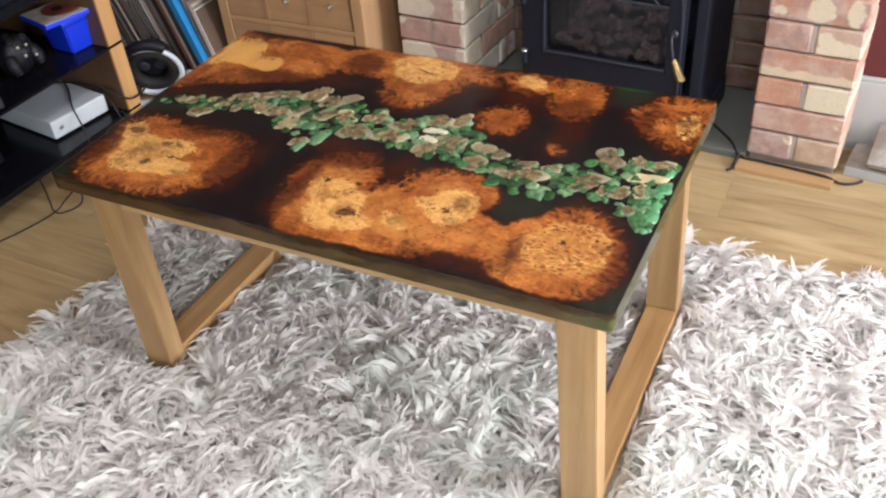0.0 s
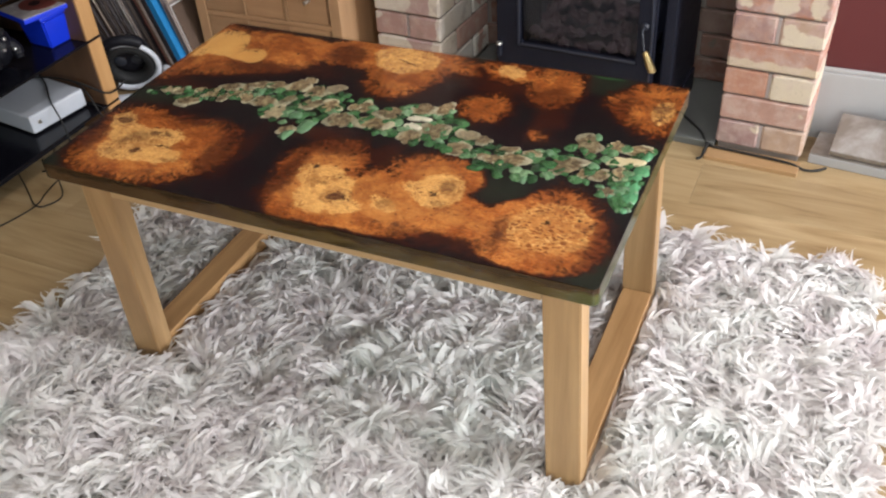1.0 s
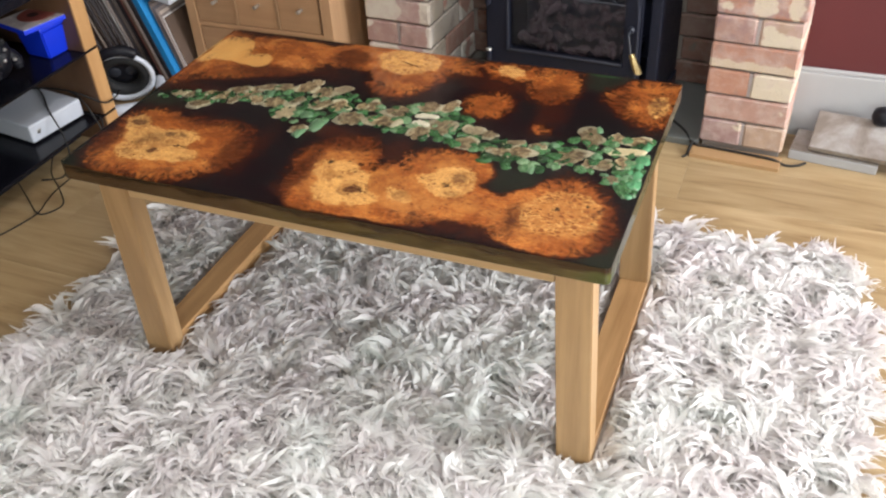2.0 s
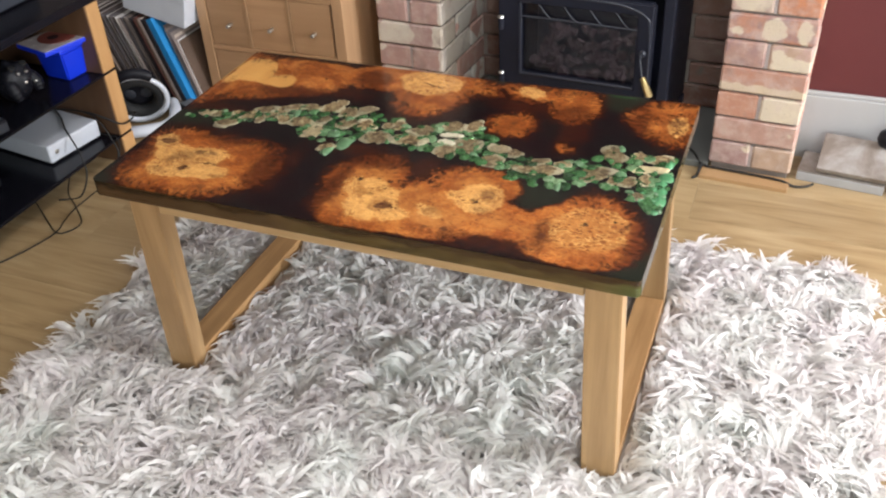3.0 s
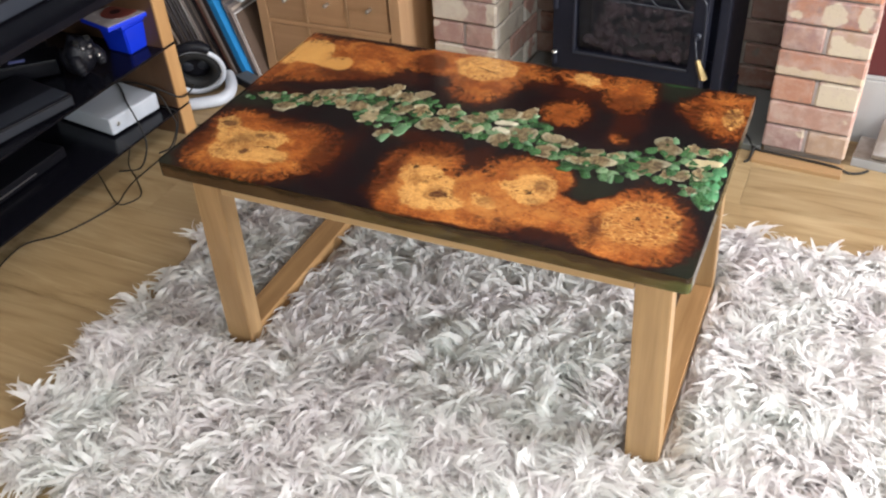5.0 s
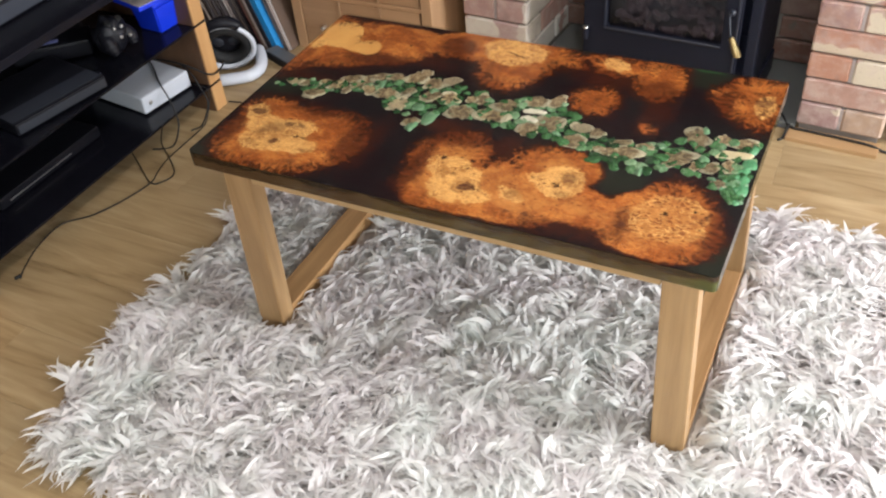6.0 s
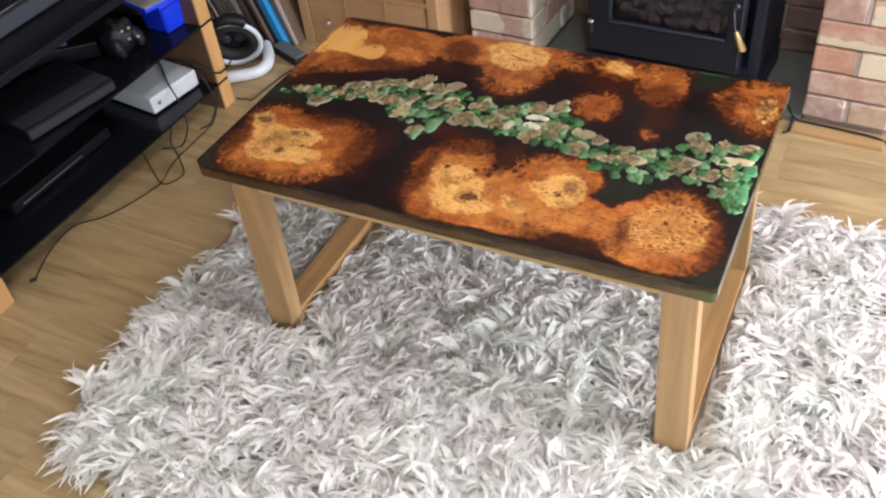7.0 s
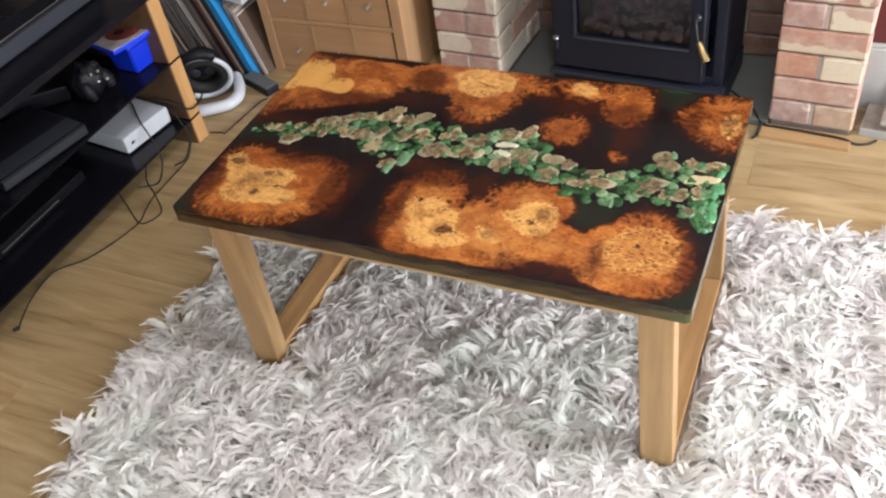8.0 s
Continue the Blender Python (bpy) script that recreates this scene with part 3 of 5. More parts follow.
def green_material():
    """Bottle green tumbled glass and stone; the mesh is one unit in radius."""
    m, nt, b = mat("green_glass_pebble")
    p, r = coords(nt)
    n1 = noise_tex(nt, p, 1.3, 4, 0.65, 0.8)
    t = M(nt, "ADD", M(nt, "MULTIPLY", M(nt, "FRACT", M(nt, "MULTIPLY", r, 6.7)), 0.55), M(nt, "ADD", M(nt, "MULTIPLY", n1, 0.50), M(nt, "MULTIPLY", noise_tex(nt, p, 4.2, 3, 0.6), 0.30)))
    col = ramp(nt, t, ((0.30, (0.008, 0.030, 0.009)), (0.54, (0.024, 0.085, 0.024)), (0.74, (0.060, 0.165, 0.056)), (0.96, (0.24, 0.36, 0.20))))
    nt.links.new(col, b.inputs["Base Color"])
    b.inputs["Roughness"].default_value = 0.2
    bump(nt, b, n1, 0.4, 0.2)
    return m


def glass_material():
    """Sooty clear stove glass."""
    m = bpy.data.materials.new("stove_glass")
    m.use_nodes = True
    nt = m.node_tree
    nt.nodes.clear()
    out, mx = nt.nodes.new("ShaderNodeOutputMaterial"), nt.nodes.new("ShaderNodeMixShader")
    tr, gl, fr = nt.nodes.new("ShaderNodeBsdfTransparent"), nt.nodes.new("ShaderNodeBsdfGlossy"), nt.nodes.new("ShaderNodeFresnel")
    tr.inputs[0].default_value = (0.80, 0.80, 0.84, 1)
    gl.inputs["Roughness"].default_value, fr.inputs[0].default_value = 0.16, 1.5
    nt.links.new(fr.outputs[0], mx.inputs[0])
    nt.links.new(tr.outputs[0], mx.inputs[1])
    nt.links.new(gl.outputs[0], mx.inputs[2])
    nt.links.new(mx.outputs[0], out.inputs[0])
    return m


WHITE_BRICK = brick_material("whitewashed_brick", -0.10, (0.68, 0.64, 0.58), 0.45)
PALE_MORTAR = plain("pale_mortar", (0.40, 0.345, 0.335), 0.9, spots=0.3, scale=50, bumps=0.5)
PALE_STONE = plain("pale_green_stone", (0.125, 0.235, 0.120), 0.3, spots=0.7, scale=1.2)
# brighter pebble green: light through the table's edge put into the colour
EDGE_LIT_GREEN = plain("edge_lit_emerald_glass", (0.100, 0.285, 0.135), 0.2, spots=0.75, scale=2.2)
FLOOR, BRICK, PILE, BURL, EDGE = floor_material(), brick_material("weathered_brick", -0.22, (0.60, 0.50, 0.36), 0.12), pile_material(), burl_material(), edge_material()
COAT, CHIP, GREEN, GLASS = coat_material(), slice_material(), green_material(), glass_material()


# ---- builders ----
def thing(name, label, category, at=(0, 0, 0), turn=0.0, group="", kind=""):
    ob = new(name)
    ob.empty_display_size = 0.05
    ob.matrix_world = pose(*at, 0, 0, turn)
    return tagged(ob, label, category, group, kind)


def part(name, bm, material, parent, label="", smooth_faces=False):
    me = bpy.data.meshes.new(name)
    bm.to_mesh(me)
    bm.free()
    me.materials.append(material)
    if smooth_faces:
        me.shade_smooth()
    ob = new(name, me)
    ob.parent = parent
    return tagged(ob, label) if label else ob


def share(name, mesh, parent, m):
    ob = new(name, mesh)
    ob.parent = parent
    ob.matrix_basis = m
    return ob


def box(lo, hi, bevel=0.002, bm=None, m=None, seg=2):
    one = bmesh.new()
    bmesh.ops.create_cube(one, size=1.0)
    for v in one.verts:
        v.co = Vector([lo[i] + (v.co[i] + 0.5) * (hi[i] - lo[i]) for i in range(3)])
    if bevel:
        bmesh.ops.bevel(one, geom=list(one.edges), offset=bevel, segments=seg, profile=0.6, affect="EDGES")
    if m is not None:
        one.transform(m)
    return one if bm is None else merge(bm, one)


def merge(bm, other):
    me = bpy.data.meshes.new("join")
    other.to_mesh(me)
    other.free()
    bm.from_mesh(me)
    bpy.data.meshes.remove(me)
    return bm


def curve_points(pts, n=8):
    """A smooth line through the points."""
    P = [Vector(p) for p in pts]
    P = [2 * P[0] - P[1]] + P + [2 * P[-1] - P[-2]]
    out = []
    for i in range(1, len(P) - 2):
        a, b, c, d = P[i - 1:i + 3]
        for k in range(n):
            s = k / n
            out.append(0.5 * (2 * b + (c - a) * s + (2 * a - 5 * b + 4 * c - d) * s * s + (3 * b - a - 3 * c + d) * s ** 3))
    return out + [P[-2]]


def tube(pts, r, sides=8, bm=None, n=8, radii=None):
    line = curve_points(pts, n) if n > 1 else [Vector(p) for p in pts]
    bm = bm or bmesh.new()
    rings, up = [], Vector((0.13, 0.21, 1)).normalized()
    for i, c in enumerate(line):
        t = (line[min(i + 1, len(line) - 1)] - line[max(i - 1, 0)]).normalized()
        s = t.cross(up)
        s = s.normalized() if s.length > 1e-4 else Vector((1, 0, 0))
        u = s.cross(t)
        rr = r if radii is None else radii[min(len(radii) - 1, int(i * len(radii) / len(line)))]
        rings.append([bm.verts.new(c + rr * (math.cos(2 * math.pi * k / sides) * s + math.sin(2 * math.pi * k / sides) * u)) for k in range(sides)])
    for a, b in zip(rings, rings[1:]):
        for k in range(sides):
            bm.faces.new((a[k], a[(k + 1) % sides], b[(k + 1) % sides], b[k]))
    bm.faces.new(rings[0][::-1])
    bm.faces.new(rings[-1])
    return bm


def lathe(profile, sides=20, bm=None, m=None):
    one = bmesh.new()
    rings = []
    for r, z in profile:
        rings.append([one.verts.new((max(r, 1e-4) * math.cos(2 * math.pi * k / sides), max(r, 1e-4) * math.sin(2 * math.pi * k / sides), z)) for k in range(sides)])
    for a, b in zip(rings, rings[1:]):
        for k in range(sides):
            one.faces.new((a[k], a[(k + 1) % sides], b[(k + 1) % sides], b[k]))
    one.faces.new(rings[0][::-1])
    one.faces.new(rings[-1])
    if m is not None:
        one.transform(m)
    return one if bm is None else merge(bm, one)


def prism(outline, z0, z1, bevel=0.0):
    bm = bmesh.new()
    low = [bm.verts.new((x, y, z0)) for x, y in outline]
    f = bm.faces.new(low)
    up = bmesh.ops.extrude_face_region(bm, geom=[f])["geom"]
    for v in up:
        if isinstance(v, bmesh.types.BMVert):
            v.co.z = z1
    bmesh.ops.recalc_face_normals(bm, faces=bm.faces)
    if bevel:
        bmesh.ops.bevel(bm, geom=[e for e in bm.edges if all(v.co.z > z1 - 1e-6 for v in e.verts)], offset=bevel, segments=2, affect="EDGES")
    return bm


def ring_frame(outer, inner, y0, y1, bevel):
    """A flat frame in the x-z plane round a rectangular hole; outer and inner are (x0, x1, z0, z1)."""
    bm = bmesh.new()
    o, i = [[(a[0], a[2]), (a[1], a[2]), (a[1], a[3]), (a[0], a[3])] for a in (outer, inner)]
    rows = [[bm.verts.new((x, y, z)) for x, z in c] for y in (y0, y1) for c in (o, i)]
    for k in range(4):
        j = (k + 1) % 4
        bm.faces.new((rows[0][k], rows[0][j], rows[1][j], rows[1][k]))
        bm.faces.new((rows[2][k], rows[3][k], rows[3][j], rows[2][j]))
        bm.faces.new((rows[0][k], rows[2][k], rows[2][j], rows[0][j]))
        bm.faces.new((rows[1][k], rows[1][j], rows[3][j], rows[3][k]))
    bmesh.ops.recalc_face_normals(bm, faces=bm.faces)
    bmesh.ops.bevel(bm, geom=[e for e in bm.edges if e.calc_face_angle(0) > 0.5], offset=bevel, segments=3, affect="EDGES")
    return bm


def structure(name, bm, material, label, category):
    return tagged(part(name, bm, material, None), label, category, kind="structure")


def slanted(lo_b, hi_b, lo_t, hi_t, z0, z1, bevel=0.002):
    """A post whose foot and head differ in plan."""
    bm = bmesh.new()
    a = [bm.verts.new((x, y, z0)) for x, y in ((lo_b[0], lo_b[1]), (hi_b[0], lo_b[1]), (hi_b[0], hi_b[1]), (lo_b[0], hi_b[1]))]
    b = [bm.verts.new((x, y, z1)) for x, y in ((lo_t[0], lo_t[1]), (hi_t[0], lo_t[1]), (hi_t[0], hi_t[1]), (lo_t[0], hi_t[1]))]
    bm.faces.new(a[::-1])
    bm.faces.new(b)
    for k in range(4):
        bm.faces.new((a[k], a[(k + 1) % 4], b[(k + 1) % 4], b[k]))
    bmesh.ops.bevel(bm, geom=list(bm.edges), offset=bevel, segments=2, affect="EDGES")
    return bm


# ---- the room ----
X0, X1, Y0, Y1, TOP = -1.95, 3.5, -3.0, 1.115, 2.4
floor = structure("floor", box((X0, Y0, -0.06), (X1, Y1 + 0.5, -0.008), 0), MORTAR, "warm oak laminate floor of long boards", "floor")
structure("ceiling", box((X0, Y0, TOP), (X1, Y1 + 0.5, TOP + 0.1), 0), CEILING, "plain white painted ceiling", "ceiling")
structure("wall_west", box((X0 - 0.1, Y0, 0), (X0, Y1 + 0.5, TOP), 0), TAUPE_WALL, "plain taupe painted wall behind the television", "wall")
south = bmesh.new()
for lo, hi in (((X0, Y0 - 0.1, 0), (0.6, Y0, TOP)), ((2.4, Y0 - 0.1, 0), (X1, Y0, TOP)), ((0.6, Y0 - 0.1, 0), (2.4, Y0, 0.66)), ((0.6, Y0 - 0.1, 1.9), (2.4, Y0, TOP))):
    box(lo, hi, 0, south)
structure("wall_south", south, CREAM_WALL, "plain cream painted wall with a window opening", "wall")
east = bmesh.new()
for lo, hi in (((X1, Y0, 0), (X1 + 0.1, -0.3, TOP)), ((X1, 1.05, 0), (X1 + 0.1, Y1 + 0.5, TOP)), ((X1, -0.3, 0), (X1 + 0.1, 1.05, 0.45)), ((X1, -0.3, 1.85), (X1 + 0.1, 1.05, TOP))):
    box(lo, hi, 0, east)
structure("wall_east", east, CREAM_WALL, "plain cream painted wall with a window opening", "wall")
structure("wall_north_red", box((0.72, Y1, 0), (X1, Y1 + 0.1, TOP), 0), RED_WALL, "dark red painted alcove wall beside the fireplace", "wall")
structure("wall_north_alcove", box((X0, 1.36, 0), (-0.42, 1.46, TOP), 0), TAUPE_WALL, "taupe painted alcove wall behind the chest", "wall")
skirting = structure("skirting_board", box((0.74, Y1 - 0.016, -0.006), (X1, Y1 - 0.0005, 0.196), 0.003), WHITE_PAINT, "white gloss painted skirting board", "skirting board")
part("moulding", box((0.74, Y1 - 0.012, 0.196), (X1, Y1 - 0.0005, 0.208), 0.004), WHITE_PAINT, skirting)

lamp = thing("ceiling_lamp", "white ceiling lamp fitting with a bare bulb", "ceiling lamp", (LAMP[0], LAMP[1], TOP))
part("ceiling_rose", lathe(((0.0, -0.02), (0.05, -0.018), (0.055, 0.0))), WHITE_PAINT, lamp)
part("bulb_holder", lathe(((0.006, -0.021), (0.016, -0.03), (0.018, -0.075), (0.014, -0.082))), WHITE_PAINT, lamp)

# ---- the coffee table ----
H = H_TOP
EX0, EX1, EY0, EY1 = -0.486, 0.557, -0.294, 0.329
table = thing("coffee_table", "burl and dark resin coffee table with green pebbles, on oak legs", "coffee table")


def rounded_outline(x0, x1, y0, y1, r, n=5):
    pts = []
    for cx, cy, a0 in ((x1 - r, y0 + r, -90), (x1 - r, y1 - r, 0), (x0 + r, y1 - r, 90), (x0 + r, y0 + r, 180)):
        for k in range(n + 1):
            a = radians(a0 + 90 * k / n)
            pts.append((cx + r * math.cos(a), cy + r * math.sin(a)))
    return pts


part("resin_body", prism(rounded_outline(EX0 + 0.001, EX1 - 0.001, EY0 + 0.001, EY1 - 0.001, 0.010), H - 0.0365, H - 0.006), EDGE, table, "olive brown resin edge")


def union_depth(x, y, blobs, k):
    """Distance, roughly in metres, to a soft union of ellipses; negative inside."""
    out = None
    for cx, cy, rx, ry, deg in blobs:
        c, s = math.cos(radians(deg)), math.sin(radians(deg))
        u, v = (c * (x - cx) + s * (y - cy)) / rx, (c * (y - cy) - s * (x - cx)) / ry
        d = (np.hypot(u, v) - 1) * min(rx, ry)
        out = d if out is None else np.minimum(out, d) - np.maximum(k - np.abs(out - d), 0) ** 3 / (6 * k * k)
    return out


def burl_sheet(x0, x1, y0, y1, r, low, top, step=0.003):
    """The inlay under the skin: a fine sheet with rounded corners that carries the figure of the wood."""
    nx, ny = int((x1 - x0) / step) + 1, int((y1 - y0) / step) + 1
    x, y = (a.ravel() for a in np.meshgrid(np.linspace(x0, x1, nx), np.linspace(y0, y1, ny)))
    cx, cy = np.clip(x, x0 + r, x1 - r), np.clip(y, y0 + r, y1 - r)
    far = np.maximum(np.hypot(x - cx, y - cy), 1e-9)
    x, y = cx + (x - cx) * np.minimum(1, r / far), cy + (y - cy) * np.minimum(1, r / far)
    i = (np.arange(ny - 1)[:, None] * nx + np.arange(nx - 1)[None]).ravel()
    quads = np.stack((i, i + 1, i + nx + 1, i + nx), 1)
    rim = np.concatenate((np.arange(nx - 1), np.arange(nx - 1, nx * ny - 1, nx), np.arange(nx * ny - 1, nx * (ny - 1), -1), np.arange(nx * (ny - 1), 0, -nx)))
    n = len(x)
    under = n + np.arange(len(rim))
    skirt = np.stack((rim, under, np.roll(under, -1), np.roll(rim, -1)), 1)
    verts = np.concatenate((np.stack((x, y, np.full(n, top)), 1), np.stack((x[rim], y[rim], np.full(len(rim), low)), 1)))
    me = bpy.data.meshes.new("burl_inlay")
    me.from_pydata(verts.tolist(), [], quads.tolist() + skirt.tolist())
    x, y = verts[:, 0], verts[:, 1]

    def depth_at(x, y):
        return np.min([union_depth(x, y, p, 0.012) for p in (BURL_LEFT, BURL_FRONT, BURL_BACK, BURL_BLOCK, BURL_DROP, BURL_END)], 0)

    burl = depth_at(x, y)
    gx, gy = (depth_at(x + 0.002, y) - depth_at(x - 0.002, y)) / 0.004, (depth_at(x, y + 0.002) - depth_at(x, y - 0.002)) / 0.004
    fall = burl / np.maximum(gx * gx + gy * gy, 0.09)
    foot = np.stack((x - gx * fall, y - gy * fall, np.zeros(len(x))), 1)
    me.attributes.new("rim_foot", "FLOAT_VECTOR", "POINT").data.foreach_set("vector", foot.astype(np.float32).ravel())
    pale = np.minimum(union_depth(x, y, PALE_FRONT, 0.005), union_depth(x, y, PALE_BACK, 0.005))
    cut = np.min([np.hypot((x - a) / c, (y - b) / e) for a, b, c, e in ((0.325, -0.105, 0.085, 0.080), (0.09, -0.30, 0.16, 0.055), (0.40, -0.30, 0.16, 0.045), (0.25, -0.205, 0.13, 0.060), (-0.27, 0.275, 0.16, 0.055))], 0)
    fields = {"burl_depth": burl, "pale_depth": pale, "deep_depth": union_depth(x, y, DEEP, 0.008), "clean_cut": np.clip((1.15 - cut) / 0.4, 0, 1),
              "lace_depth": union_depth(x, y, LACED, 0.01), "green_depth": union_depth(x, y, GREEN_RESIN, 0.012), "ember_depth": union_depth(x, y, EMBER, 0.01)}
    for name, values in fields.items():
        me.attributes.new(name, "FLOAT", "POINT").data.foreach_set("value", values.astype(np.float32))
    me.materials.append(BURL)
    return me


inlay = new("burl_inlay", burl_sheet(EX0 + 0.0012, EX1 - 0.0012, EY0 + 0.0012, EY1 - 0.0012, 0.010, H - 0.0058, H - 0.004))
inlay.parent = table
tagged(inlay, "amber burl wood in dark resin")
skin = part("clear_skin", prism(rounded_outline(EX0, EX1, EY0, EY1, 0.010), H - 0.0345, H, 0.0012), COAT, table, "clear glossy resin skin")
skin.visible_shadow = False
for x_b, x_t in ((-0.450, -0.436), (0.476, 0.463)):
    for y in (-0.267, 0.253):
        part("leg", slanted((x_b, y), (x_b + 0.064, y + 0.046), (x_t, y), (x_t + 0.062, y + 0.046), 0.004, H - 0.037), OAK, table)
    part("stretcher", box((x_b + 0.001, -0.2205, 0.006), (x_b + 0.063, 0.2525, 0.048), 0.002), OAK_Y, table)
    part("top_rail", box((x_t + 0.001, -0.2205, H - 0.075), (x_t + 0.060, 0.2525, H - 0.037), 0.002), OAK_Y, table)
part("apron", box((-0.373, -0.262, H - 0.078), (0.462, -0.240, H - 0.037), 0.002), OAK_X, table)
part("apron", box((-0.373, 0.272, H - 0.078), (0.462, 0.294, H - 0.037), 0.002), OAK_X, table)


# pebble river: points along its middle with half width
RIVER = ((-0.463, 0.000, 0.018), (-0.391, 0.002, 0.034), (-0.330, 0.022, 0.022), (-0.275, 0.050, 0.032), (-0.203, 0.055, 0.050), (-0.142, 0.042, 0.085), (-0.085, 0.055, 0.080), (-0.028, 0.045, 0.048),
         (0.022, 0.044, 0.046), (0.075, 0.042, 0.060), (0.135, 0.052, 0.080), (0.180, 0.045, 0.066), (0.230, 0.010, 0.048), (0.297, -0.022, 0.050), (0.350, -0.022, 0.056), (0.400, 0.005, 0.046), (0.445, 0.030, 0.070), (0.500, 0.012, 0.088), (0.540, 0.008, 0.090))
rng = random.Random(7)


def river_at(s):
    k = min(int(s), len(RIVER) - 2)
    f = s - k
    f = f * f * (3 - 2 * f) * 0.4 + f * 0.6
    return [a + (b - a) * f for a, b in zip(RIVER[k], RIVER[k + 1])]


def chip_mesh(seed):
    """A thin burl slice with a lobed outline and an uneven face."""
    g = random.Random(seed)
    n, rings = 26, (1.0, 0.98, 0.86, 0.5)
    ph = [(h, g.uniform(0, 6.28), g.uniform(0.4, 1.0) * 0.42 / h ** 0.80) for h in (2, 3, 5, 7, 9, 12)]
    wave = [(g.uniform(-2.5, 2.5), g.uniform(-2.5, 2.5), g.uniform(0, 6)) for _ in range(4)]
    bm = bmesh.new()
    out = []
    for j, q in enumerate(rings):
        ring = []
        for k in range(n):
            a = 2 * math.pi * k / n
            r = 1 + sum(amp * math.sin(h * a + f) for h, f, amp in ph)
            x, y = r * q * math.cos(a), 0.84 * r * q * math.sin(a)
            z = (-0.45, -0.04, 0.06, 0.02)[j] + (j > 0) * 0.07 * sum(math.sin(u * x + v * y + w) for u, v, w in wave) / 2
            ring.append(bm.verts.new((x, y, z)))
        out.append(ring)
    for a, b in zip(out, out[1:]):
        for k in range(n):
            bm.faces.new((a[k], a[(k + 1) % n], b[(k + 1) % n], b[k]))
    bm.faces.new(out[-1])
    bm.faces.new(out[0][::-1])
    me = bpy.data.meshes.new("burl_chip")
    bm.to_mesh(me)
    bm.free()
    me.materials.append(CHIP)
    return me


def pebble_mesh(seed):
    g = random.Random(seed)
    bm = bmesh.new()
    bmesh.ops.create_icosphere(bm, subdivisions=2, radius=1.0)
    off = Vector((g.uniform(0, 50), g.uniform(0, 50), 0))
    for v in bm.verts:
        v.co *= 1 + 0.45 * noise.noise(v.co * 1.2 + off) + 0.42 * noise.noise(v.co * 2.9 + off)
        v.co.z *= 0.55
    me = bpy.data.meshes.new("green_pebble")
    bm.to_mesh(me)
    bm.free()
    me.shade_smooth()
    me.materials.append(GREEN)
    return me


CHIPS, PEBBLES = [chip_mesh(k) for k in range(8)], [pebble_mesh(30 + k) for k in range(9)]
EDGE_LIT_STONES, PALE_STONES = [], []
for me in PEBBLES[:4]:
    for kept, look_of in ((EDGE_LIT_STONES, EDGE_LIT_GREEN), (PALE_STONES, PALE_STONE)):
        twin = me.copy()
        twin.materials[0] = look_of
        kept.append(twin)
placed = []


def scatter(count, r_lo, r_hi, gap, side_lo, side_hi, meshes, name, z, tries=4000):
    made = 0
    for _ in range(tries):
        if made == count:
            break
        s = rng.uniform(0, len(RIVER) - 1)
        x, y, w = river_at(s)
        r = rng.uniform(r_lo, r_hi) * (0.55 + 0.45 * min(1.0, w / 0.05))
        x, y = x + rng.uniform(-0.02, 0.02), y + rng.uniform(side_lo, side_hi) * max(w - 0.5 * r, 0.006)
        if not (EX0 + 0.012 < x - r * 0.8 and x + r < EX1 - 0.002):
            continue
        if any((x - a) ** 2 + (y - b) ** 2 < (gap * (r + c)) ** 2 for a, b, c in placed):
            continue
        placed.append((x, y, r))
        k = rng.uniform(0.85, 1.1)
        share(name, rng.choice(meshes), table, Matrix.LocRotScale((x, y, z), Euler((rng.uniform(-0.12, 0.12), rng.uniform(-0.12, 0.12), rng.uniform(0, 6.28))), (r * k, r, 0.0075 if meshes is CHIPS else 0.0085)))
        made += 1


# burl chips along the river: centre and half axes
CHIPS_FAR = (
    (-0.427, 0.013, 0.0162, 0.0158), (-0.401, 0.014, 0.0120, 0.0135), (-0.362, -0.010, 0.0236, 0.0260), (-0.362, 0.031, 0.0106, 0.0112),
    (-0.329, 0.023, 0.0145, 0.0219), (-0.310, 0.060, 0.0198, 0.0179), (-0.300, 0.017, 0.0091, 0.0173), (-0.284, 0.038, 0.0169, 0.0196),
    (-0.272, 0.069, 0.0131, 0.0199), (-0.256, 0.086, 0.0183, 0.0178), (-0.251, 0.032, 0.0154, 0.0172), (-0.209, 0.029, 0.0228, 0.0210),
    (-0.219, 0.096, 0.0195, 0.0155), (-0.170, 0.057, 0.0152, 0.0253), (-0.175, 0.107, 0.0206, 0.0263), (-0.164, 0.132, 0.0116, 0.0156),
    (-0.129, 0.096, 0.0202, 0.0235), (-0.116, 0.054, 0.0224, 0.0269),
)
